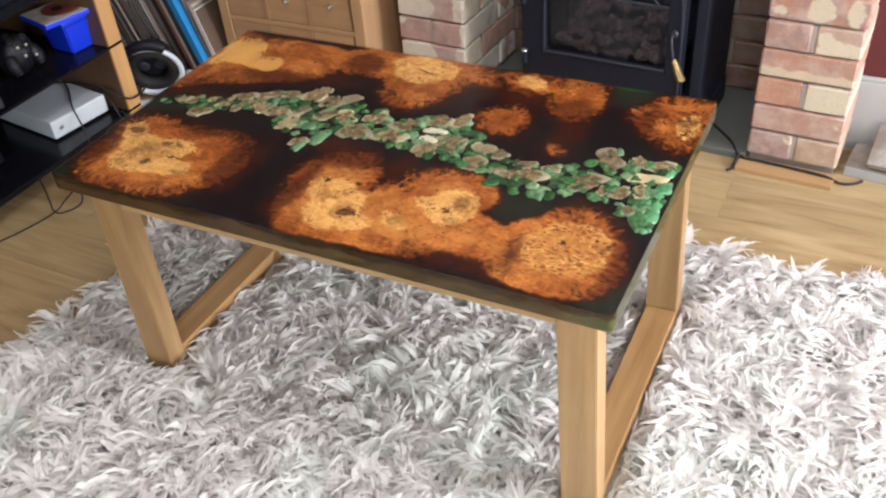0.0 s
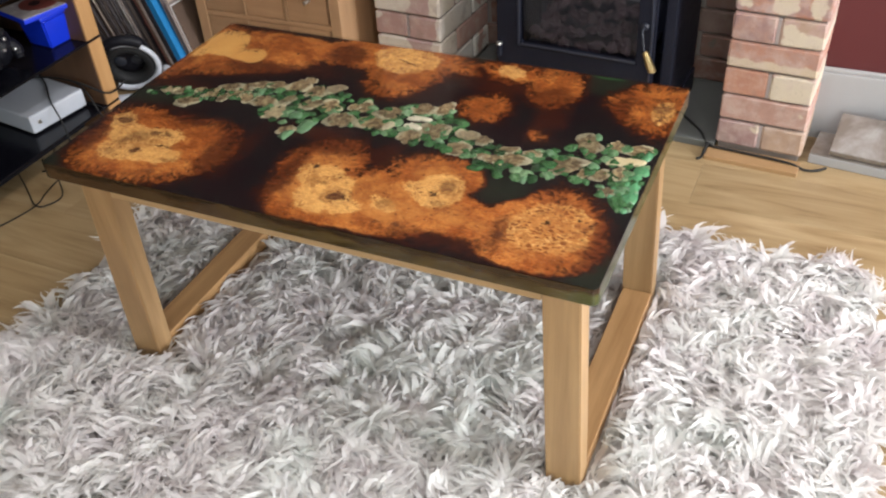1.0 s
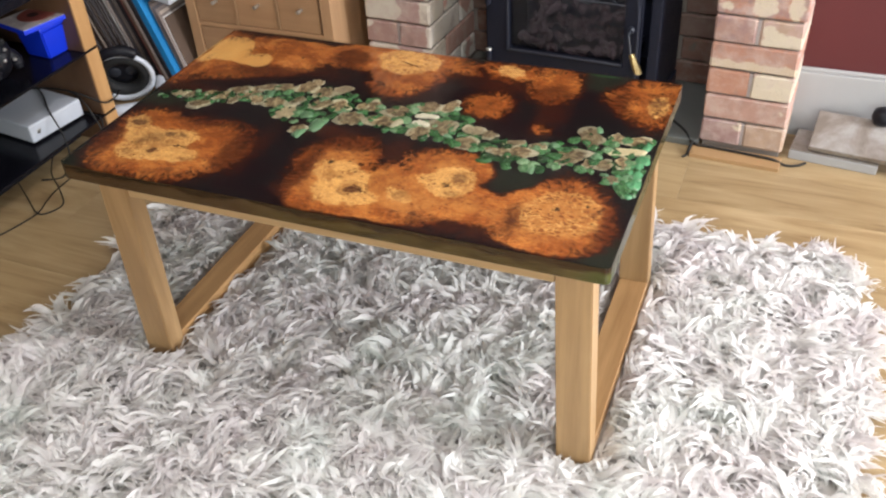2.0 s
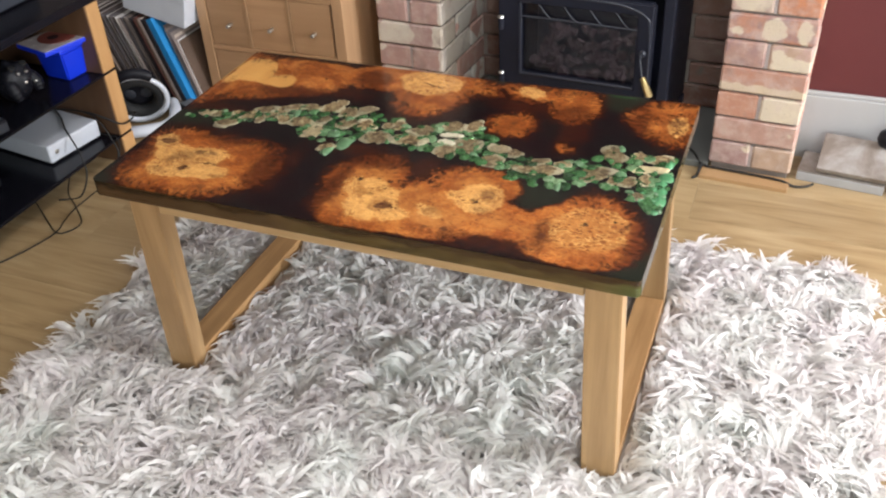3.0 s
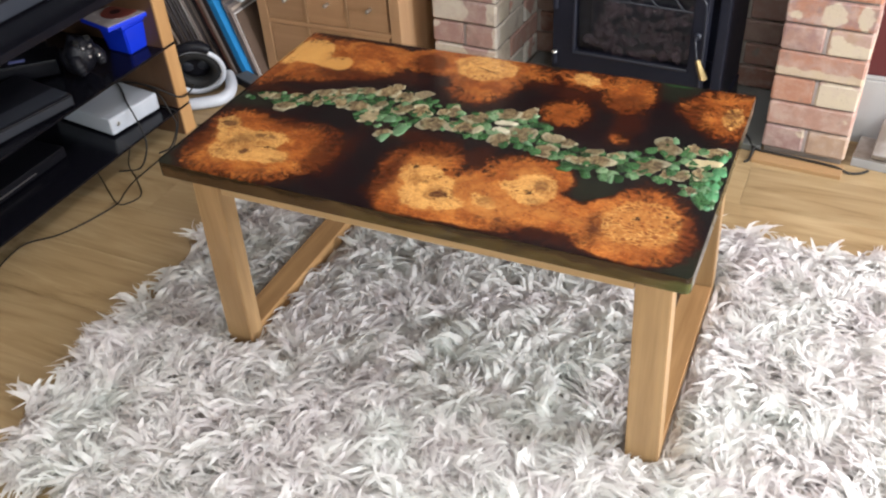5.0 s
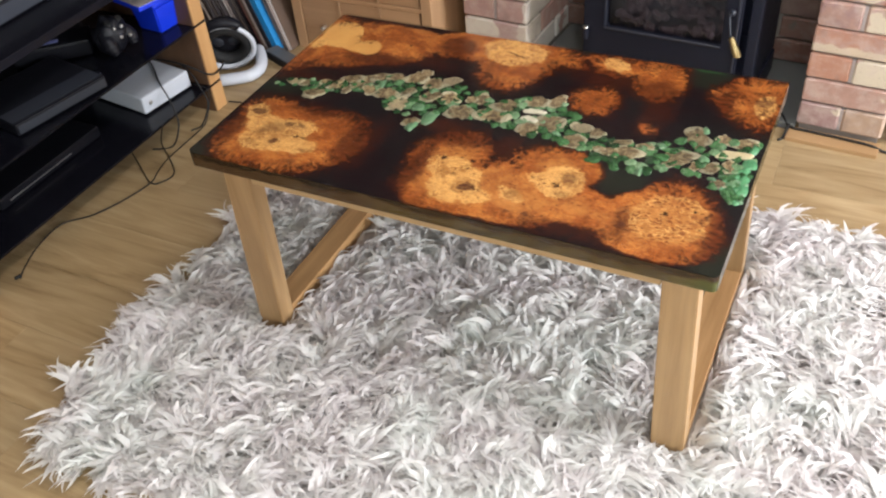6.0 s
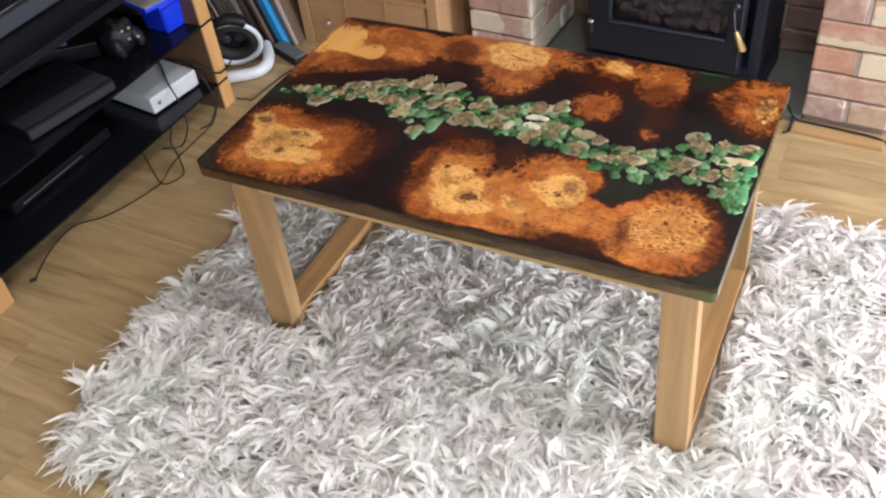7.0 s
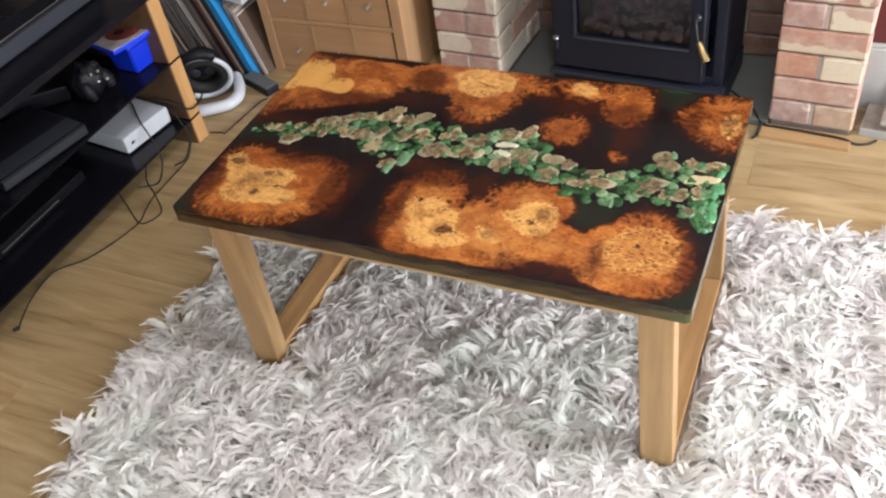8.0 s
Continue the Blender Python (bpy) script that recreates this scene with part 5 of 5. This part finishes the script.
for row in range(5):
    for k in range(15):
        x = GX0 + 0.020 + (GX1 - GX0 - 0.036) * (k + 0.5 * (row % 2)) / 15 + g5.uniform(-0.010, 0.010)
        if row > 2 and g5.random() < 0.35:
            continue
        share("coal", g5.choice(lump), stove, Matrix.LocRotScale((x, 0.045 + 0.038 * row + g5.uniform(-0.012, 0.012), 0.196 + 0.015 * row + g5.uniform(-0.004, 0.022)), Euler((g5.uniform(0, 6), g5.uniform(0, 6), g5.uniform(0, 6))), (g5.uniform(0.010, 0.024), g5.uniform(0.009, 0.018), g5.uniform(0.007, 0.015))))

# ---- the chest of drawers ----
CX0, CX1, CY0, CY1, CH = -1.120, -0.584, 0.942, 1.31, 0.80
chest = thing("chest_of_drawers", "light oak chest of small drawers with metal knobs", "chest of drawers")
for x0, x1 in ((CX0, CX0 + 0.036), (CX1 - 0.036, CX1)):
    part("stile", box((x0, CY0, 0.0), (x1, CY0 + 0.04, CH), 0.002), PINE_Z, chest)
    part("side_panel", box((x0 + 0.001, CY0 + 0.0405, 0.0), (x1 - 0.001, CY1, CH), 0.002), PINE_Z, chest)
part("back_panel", box((CX0 + 0.0365, CY1 - 0.012, 0.01), (CX1 - 0.0365, CY1, CH), 0.001), PINE, chest)
part("top", box((CX0 - 0.012, CY0 - 0.014, CH + 0.0005), (CX1 + 0.012, CY1, CH + 0.024), 0.004), PINE, chest)
cols = [CX0 + 0.0330 + k * (CX1 - CX0 - 0.072) / 3 for k in range(4)]
for r in range(5):
    z = 0.004 + 0.190 * r
    if z < CH:
        part("rail", box((CX0 + 0.0365, CY0 + 0.001, z), (CX1 - 0.0365, CY0 + 0.040, z + 0.014), 0.0015), PINE, chest)
for r in range(4):
    z0 = 0.020 + 0.190 * r
    for k in range(1, 3):
        part("divider", box((cols[k] - 0.005, CY0 + 0.001, z0 - 0.001), (cols[k] + 0.005, CY0 + 0.04, z0 + 0.173), 0.001), PINE_Z, chest)
    for k in range(3):
        drawer = part("drawer", box((cols[k] + 0.0065, CY0 + 0.0035, z0), (cols[k + 1] - 0.0065, CY0 + 0.33, z0 + 0.172), 0.0025), PINE, chest)
        part("knob", lathe(((0.0060, 0.0), (0.0058, 0.004), (0.0062, 0.022), (0.0054, 0.0235)), 14, m=pose((cols[k] + cols[k + 1]) / 2 + 0.011, CY0 + 0.003, z0 + 0.074, 90, 0, 0)), SILVER, drawer, "brushed metal knob", True)

# ---- records ----
def record_material(name, colour):
    return plain(name, colour, 0.55, spots=0.35, scale=60)


SLEEVES = {n: record_material("sleeve_" + n, c) for n, c in (("black", (0.016, 0.012, 0.015)), ("dark_grey", (0.115, 0.100, 0.106)), ("taupe", (0.225, 0.180, 0.165)), ("brown", (0.110, 0.070, 0.050)),
                                                              ("russet", (0.110, 0.035, 0.028)), ("white", (0.72, 0.69, 0.68)), ("cream", (0.52, 0.42, 0.35)), ("blue", (0.012, 0.20, 0.48)))}
CODES = {"K": "black", "D": "dark_grey", "T": "taupe", "B": "brown", "R": "russet", "W": "white", "C": "cream", "U": "blue"}
# sleeves in the order in which they lean
ROW = "DTWDKBTCDDWTKDDBWTTKDWCDBKTDWDKTBDWDDDKWDDDDWDTDWKWTWDDTTTTTKKDKRRBCBTCKKRKU" + "TTDTCTWBDBKBKBKK"
g6 = random.Random(11)
x = -1.195 - ROW.index("U") * 0.00386
for code in ROW:
    w = 0.023 if code == "U" else g6.uniform(0.0026, 0.0032) if code in "WC" else g6.uniform(0.0033, 0.0048)
    y = (0.872 if x < -1.160 else 0.900) + g6.uniform(-0.008, 0.008)
    lean = 18.5 - (x + 1.18) * (10 if x < -1.18 else 50)
    tall = 0.315 - 2.2 * max(0.0, x + 1.168) - g6.uniform(0, 0.004)
    if x > -1.126:
        break
    rec = part("record", box((0, 0, 0), (w - 0.0007, 0.315, tall), 0.0004, seg=1), SLEEVES[CODES[code]], None)
    rec.matrix_world = pose(x, y, 0.0035, 0, -lean, 0)
    tagged(rec, ("bright blue" if code == "U" else CODES[code].replace("_", " ")) + " vinyl record sleeve leaning in a row on the floor", "record", "leaning records")
    x += w / math.cos(radians(lean))
white_box = thing("storage_box", "white cardboard storage box lying on the records", "box")
white_box.matrix_world = pose(-1.368, 0.884, 0.330, 0, 13, 0)
part("carton", box((0, 0, 0), (0.236, 0.30, 0.085), 0.004), WHITE, white_box)
part("lid", box((-0.002, -0.003, 0.0855), (0.238, 0.303, 0.12), 0.003), WHITE, white_box)

# ---- headset and small things on the floor by the records ----
headset = thing("headset", "white and black virtual reality headset lying on the floor", "headset", (-1.180, 0.728, 0.0))


def arc(rx, ry, a0, a1, n=18):
    """Points of an elliptic arc in the x-z plane."""
    return [(rx * math.cos(radians(a0 + (a1 - a0) * k / n)), 0.0, ry * math.sin(radians(a0 + (a1 - a0) * k / n))) for k in range(n + 1)]


RING = pose(-0.068, -0.010, 0.104, 20, 0, 34)


def on_ring(bm):
    bm.transform(RING)
    return bm


part("base_band", tube([(-0.130, -0.155, 0.022), (-0.035, -0.100, 0.022), (0.020, -0.060, 0.022), (0.037, -0.034, 0.022), (0.039, 0.004, 0.024), (0.014, 0.052, 0.028), (-0.030, 0.100, 0.032)], 0.020, 12), WHITE, headset, "white plastic band", True)
part("halo_band", on_ring(tube([(x, -0.014, z) for x, _, z in arc(0.089, 0.093, -128, 118)], 0.0105, 10, n=2, radii=[0.0135 - 0.0075 * k / 36 for k in range(37)])), WHITE, headset, "white padded halo", True)
part("halo_padding", on_ring(tube(arc(0.066, 0.070, -150, 215, 30), 0.021, 10, n=2)), BLACK_SOFT, headset, "black rubber padding", True)
part("top_strap", on_ring(tube([(x, -0.012, z + 0.012) for x, _, z in arc(0.088, 0.096, 50, 165)], 0.017, 10, n=2)), BLACK, headset, "black strap", True)
part("visor", on_ring(lathe(((0.02, -0.03), (0.058, -0.025), (0.066, 0.0), (0.064, 0.03), (0.03, 0.04)), 22, m=pose(0, 0.045, 0, 90, 0, 0))), BLACK, headset, "glossy black visor", True)
for sx in (-1, 1):
    part("lens", on_ring(lathe(((0.020, 0.0), (0.021, 0.006), (0.016, 0.009)), 16, m=pose(0.026 * sx, 0.012, 0.004, 90, 0, 0))), GREY, headset, "round grey lens", True)
part("adjuster", on_ring(lathe(((0.013, -0.012), (0.018, -0.008), (0.018, 0.008), (0.013, 0.012)), 14, m=pose(-0.022, -0.004, -0.088, 90, 0, 0))), WHITE, headset, "", True)

small = thing("small_box", "small dark grey box on the floor before the records", "box", (-1.112, 0.828, 0.0), -23)
part("case", box((-0.072, -0.026, 0.0), (0.072, 0.026, 0.028), 0.004), BLACK, small)
part("cover", box((-0.070, -0.024, 0.0285), (0.070, 0.024, 0.032), 0.0015), MID_GREY, small, "mid grey lid")

# ---- television stand ----
SXF, SXB, SY0, SY1 = -1.142, -1.62, -0.485, 0.538
stand = thing("television_stand", "oak and black glass television stand holding devices", "television stand")
for y0, y1 in ((SY0, SY0 + 0.050), (SY1 - 0.050, SY1)):
    for z0, z1 in ((0.0, 0.086), (0.0945, 0.288), (0.2965, 0.498)):
        part("end_panel", box((SXB, y0, z0), (SXF, y1, z1), 0.0012), STAND, stand)
        # thin dark boards added where the panels' inner faces lie in shade
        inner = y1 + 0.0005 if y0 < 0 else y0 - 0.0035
        part("lining", box((SXB, inner, z0 + 0.001), (SXF - 0.003, inner + 0.003, z1 - 0.001), 0.0006), SHADE_BOARD, stand, "dark brown board added for the inner shade")
for z in (0.0865, 0.2885):
    part("shelf", box((SXB, SY0 + 0.002, z), (SXF - 0.001, SY1 - 0.002, z + 0.0075), 0.0005), BLACK_GLASS, stand, "black glass shelf")
part("top_panel", box((SXB - 0.03, SY0 - 0.03, 0.4985), (SXF - 0.002, SY1 - 0.002, 0.522), 0.002), BLACK_GLASS, stand, "black glass top")
part("back_panel", box((SXB - 0.012, SY0 + 0.055, 0.1), (SXB - 0.001, SY1 - 0.055, 0.49), 0.001), BLACK, stand)
part("base_panel", box((SXB, SY0 + 0.0545, 0.0), (-1.262, SY1 - 0.0545, 0.03), 0.001), BLACK, stand)

bar = thing("sound_bar", "long black sound bar with a grey grille on the stand", "sound bar", (-1.33, 0.0, 0.5225))
part("case", box((-0.045, -0.47, 0.0), (0.045, 0.47, 0.052), 0.006), BLACK, bar)
part("front_grille", box((0.0455, -0.462, 0.006), (0.0475, 0.462, 0.046), 0.0008), GREY, bar, "dark grey grille cloth")
part("trim", box((0.030, -0.468, 0.0523), (0.036, 0.468, 0.0535), 0.0004), SILVER, bar, "thin silver trim line")
tv = thing("television", "black flat television on the glass stand", "television", (-1.50, 0.03, 0.5225))
part("foot", box((-0.09, -0.25, 0.0), (0.09, 0.25, 0.016), 0.005), BLACK, tv)
part("neck", box((-0.03, -0.06, 0.0165), (0.0, 0.06, 0.12), 0.004), BLACK, tv)
part("screen", box((-0.03, -0.60, 0.10), (0.02, 0.60, 0.80), 0.008), BLACK_GLASS, tv, "glossy black screen")
part("bezel", box((0.0205, -0.60, 0.10), (0.028, 0.60, 0.122), 0.003), GREY, tv, "dark grey lower bezel")

console = thing("games_console", "white games console on the lower glass shelf", "games console", (-1.335, 0.395, 0.0945), -8)
part("case", box((-0.14, -0.106, 0.006), (0.132, 0.083, 0.060), 0.006), WHITE, console)
part("vent_strip", box((-0.139, 0.0835, 0.02), (0.130, 0.0842, 0.045), 0.0002), GREY, console)
part("power_button", lathe(((0.007, 0.0), (0.007, 0.0012), (0.005, 0.0016)), 14, m=pose(0.1322, -0.078, 0.034, 0, 90, 0)), SILVER, console, "shiny round button")
for y in (-0.085, 0.065):
    part("foot", box((-0.12, y - 0.01, 0.0), (0.12, y + 0.01, 0.0058), 0.001), BLACK_SOFT, console)
for (x, y, w, d, h, z, turn, name, label) in (
        (-1.29, 0.0, 0.24, 0.28, 0.036, 0.2965, -10, "games_console", "flat black games console on the middle glass shelf"),
        (-1.42, -0.305, 0.26, 0.24, 0.06, 0.2965, 0, "set_top_box", "black set top box on the middle glass shelf"),
        (-1.40, -0.05, 0.24, 0.38, 0.036, 0.0945, 0, "disc_player", "flat black disc player on the lower glass shelf"),
        (-1.433, 0.213, 0.10, 0.215, 0.05, 0.2965, -48, "small_device", "small black device with a pale blue label")):
    dev = thing(name, label, "device", (x, y, z), turn)
    part("case", box((-w / 2, -d / 2, 0.003), (w / 2, d / 2, h), 0.004), BLACK, dev)
    part("front", box((w / 2 + 0.0005, -d / 2 + 0.004, 0.008), (w / 2 + 0.003, d / 2 - 0.004, h - 0.006), 0.0008), GREY if "console" in name else BLACK, dev)
    part("foot", box((-w / 2 + 0.02, -d / 2 + 0.02, 0.0), (w / 2 - 0.02, d / 2 - 0.02, 0.0028), 0.0005), BLACK_SOFT, dev)
    if name == "games_console":
        # sheen of the glossy half, painted as a lighter grey band
        part("gloss_band", box((w / 2 - 0.075, -d / 2 + 0.002, h + 0.0002), (w / 2 - 0.012, d / 2 - 0.002, h + 0.0012), 0.0004), GREY, dev, "grey band for the glossy half's sheen")
    if name == "disc_player":
        part("trim", box((w / 2 + 0.0032, -d / 2 + 0.03, h * 0.45), (w / 2 + 0.0042, d / 2 - 0.12, h * 0.55), 0.0003), SILVER, dev, "thin silver strip")
    if name == "small_device":
        part("sticker", box((0.010, -0.022, h + 0.0003), (0.030, 0.022, h + 0.001), 0.0002), LED_BLUE, dev, "pale blue label")

crate = thing("blue_tub", "bright blue plastic tub with game cases on the glass shelf", "tub", (-1.252, 0.432, 0.2965), -6)
tub = slanted((-0.045, -0.010), (0.045, 0.072), (-0.055, -0.020), (0.055, 0.082), 0.0, 0.085, 0.004)
part("tub", tub, BLUE, crate)
part("rim", box((-0.060, -0.026, 0.0855), (0.060, 0.092, 0.098), 0.004), BLUE, crate, "bright blue rim")
gc = thing("game_case", "game case with a printed red cover lying on the blue tub", "game case", (-1.252, 0.440, 0.395), -14)
part("case", box((-0.068, -0.070, 0.0), (0.068, 0.100, 0.013), 0.002), BLUE, gc, "blue plastic case")
part("sleeve", box((-0.066, -0.068, 0.0133), (0.066, 0.098, 0.0143), 0.0004), CASE_ART, gc, "printed paper cover")
part("picture", lathe(((0.054, 0.0), (0.054, 0.0004), (0.050, 0.0006)), 26, m=pose(-0.004, 0.022, 0.0146)), CASE_RED, gc, "round dark red print")
part("picture_centre", lathe(((0.016, 0.0), (0.016, 0.0003), (0.013, 0.0004)), 18, m=pose(-0.010, 0.012, 0.0153)), BLACK, gc, "dark printed centre")

pad = thing("game_controller", "black game controller with cables on the glass shelf", "game controller", (-1.262, 0.280, 0.2965))
cb = bmesh.new()
bmesh.ops.create_icosphere(cb, subdivisions=3, radius=1.0)
for v in cb.verts:
    v.co = Vector((v.co.x * 0.046, v.co.y * 0.050, (v.co.z + 1) * 0.056)) * (1 + 0.20 * noise.noise(v.co * 2.2))
part("body", cb, BLACK, pad, "", True)
for sx in (-1, 1):
    part("grip", tube(((0.005, 0.030 * sx, 0.070), (0.032, 0.040 * sx, 0.046), (0.044, 0.038 * sx, 0.020)), 0.018, 10, radii=(0.018, 0.020, 0.019, 0.016, 0.011)), BLACK, pad, "", True)
for (px, py) in ((0.022, -0.020), (0.026, 0.018)):
    part("thumbstick", lathe(((0.006, 0.0), (0.006, 0.008), (0.010, 0.011), (0.009, 0.015), (0.003, 0.014)), 12, m=pose(px, py, 0.094, 0, 20, 0)), BLACK_SOFT, pad)
for (px, py, pz) in ((0.036, -0.012, 0.088), (0.038, 0.014, 0.085), (0.047, 0.028, 0.052), (0.046, -0.004, 0.062)):
    part("button", lathe(((0.0055, -0.004), (0.0055, 0.001), (0.003, 0.0028)), 12, m=pose(px, py, pz, 0, 25, 0)), SILVER, pad, "small shiny button")


# ---- cables ----
def cable(label, pts, r=0.0019):
    ob = part("cable", tube(pts, r, 6), CABLE, None, "", True)
    return tagged(ob, label, "cable")


cable("thin black cable trailing over the floor by the stand", ((-1.34, 0.537 - 0.06, 0.0985), (-1.18, 0.470, 0.0985), (-1.136, 0.462, 0.094), (-1.130, 0.445, 0.05), (-1.136, 0.42, 0.006), (-1.126, 0.375, 0.0035), (-1.122, 0.218, 0.0035), (-1.108, 0.150, 0.0035), (-1.091, 0.093, 0.0035), (-1.111, 0.0, 0.0035), (-1.148, -0.084, 0.0035), (-1.205, -0.150, 0.0035), (-1.197, -0.244, 0.0035), (-1.165, -0.325, 0.0035), (-1.143, -0.360, 0.0035)))
plug_end = bpy.data.objects["cable"]
part("plug", lathe(((0.003, 0.0), (0.005, 0.003), (0.005, 0.016), (0.003, 0.018)), 10, m=pose(-1.1465, -0.352, 0.006, 90, 0, -25)), CABLE, plug_end, "small black plug")
cable("thin black cable looped on the floor by the stand", ((-1.23, 0.33, 0.03), (-1.194, 0.271, 0.006), (-1.118, 0.214, 0.009), (-1.053, 0.154, 0.0035), (-1.068, 0.100, 0.0035), (-1.091, 0.093, 0.009), (-1.140, 0.125, 0.0035), (-1.192, 0.160, 0.005), (-1.25, 0.19, 0.034), (-1.30, 0.20, 0.034)))
cable("thin black cable lying over the white console", ((-1.47, 0.505, 0.17), (-1.40, 0.49, 0.160), (-1.32, 0.445, 0.1578), (-1.25, 0.385, 0.1578), (-1.205, 0.350, 0.1578), (-1.178, 0.335, 0.140), (-1.150, 0.320, 0.105), (-1.132, 0.300, 0.060), (-1.150, 0.27, 0.004), (-1.20, 0.235, 0.0035)), 0.0026)
cable("thin black cable lying over the white console", ((-1.46, 0.47, 0.165), (-1.36, 0.495, 0.1578), (-1.27, 0.485, 0.1578), (-1.215, 0.470, 0.1578), (-1.176, 0.460, 0.135), (-1.152, 0.452, 0.102), (-1.128, 0.440, 0.060), (-1.135, 0.40, 0.006), (-1.15, 0.36, 0.0035)), 0.0026)
cable("thin black cable running from the headset into the stand", ((-1.24, 0.665, 0.07), (-1.17, 0.60, 0.110), (-1.134, 0.53, 0.125), (-1.130, 0.48, 0.140), (-1.20, 0.455, 0.175), (-1.32, 0.46, 0.170), (-1.44, 0.40, 0.175)), 0.003)
cable("thin black cable on the floor between stand and records", ((-1.14, 0.545, 0.0035), (-1.10, 0.553, 0.0035), (-1.083, 0.565, 0.0035), (-1.067, 0.724, 0.0035), (-1.050, 0.765, 0.0035)), 0.0022)
cable("black cable lying along the foot of the brick pier", ((0.40, 1.10, 0.024), (0.443, 1.06, 0.024), (0.500, 0.995, 0.023), (0.530, 0.945, 0.016), (0.585, 0.935, 0.017), (0.66, 0.928, 0.017), (0.745, 0.918, 0.016), (0.785, 0.915, 0.005), (0.815, 0.925, 0.0035), (0.835, 0.945, 0.0035)), 0.0035)
cable("short black cable end beside the oak strip", ((0.530, 0.945, 0.022), (0.527, 0.925, 0.016), (0.522, 0.898, 0.0035), (0.513, 0.885, 0.0035)), 0.0035)

# ---- white boards in the alcove ----
lower = thing("white_board", "white painted board lying on the floor by the skirting", "board", (0.787, 0.963, 0.0), -6.5)
part("board", box((0.0, 0.0, 0.0), (0.227, 0.125, 0.026), 0.003), WHITE_PAINT, lower)
part("cover", box((0.002, 0.002, 0.0263), (0.225, 0.123, 0.030), 0.001), STAINED, lower, "stained grey face")
upper = thing("stained_board", "stained white board leaning up against the skirting", "board", (0.834, 0.962, 0.034), -6.5)
ub = box((0.0, 0.0, 0.0), (0.42, 0.128, 0.018), 0.003)
ub.transform(pose(0, 0, 0, 24, 0, 0))
part("board", ub, STAINED, upper)
knob = thing("black_ball", "small black rounded object on the stained board", "ornament", (1.005, 1.048, 0.094))
part("ball", lathe(((0.012, 0.0), (0.024, 0.006), (0.030, 0.022), (0.026, 0.040), (0.012, 0.048)), 18), BLACK, knob, "", True)

# ---- floor boards ----
PLANKS = []
for k in range(3):
    bm = box((-0.6448, -0.0966, 0), (0.6448, 0.0966, 0.008), 0.0004, seg=1)
    me = bpy.data.meshes.new("plank")
    bm.to_mesh(me)
    bm.free()
    me.materials.append(FLOOR)
    PLANKS.append(me)
row, y = 0, Y0 + 0.0975
while y < Y1 + 0.40:
    x = X0 + (0.31, 0.86, 0.06, 0.55)[row % 4] - 1.290
    while x - 0.645 < X1:
        a, b = max(x - 0.6448, X0 + 0.002), min(x + 0.6448, X1 - 0.002)
        if b - a > 1.28:
            share("plank", PLANKS[row % 3], floor, pose(x, y, -0.008))
        elif b - a > 0.02:
            cut_end = part("plank", box((a - x, -0.0966, 0), (b - x, 0.0966, 0.008), 0.0004, seg=1), FLOOR, floor)
            cut_end.matrix_local = pose(x, y, -0.008)
        x += 1.290
    y += 0.1935
    row += 1
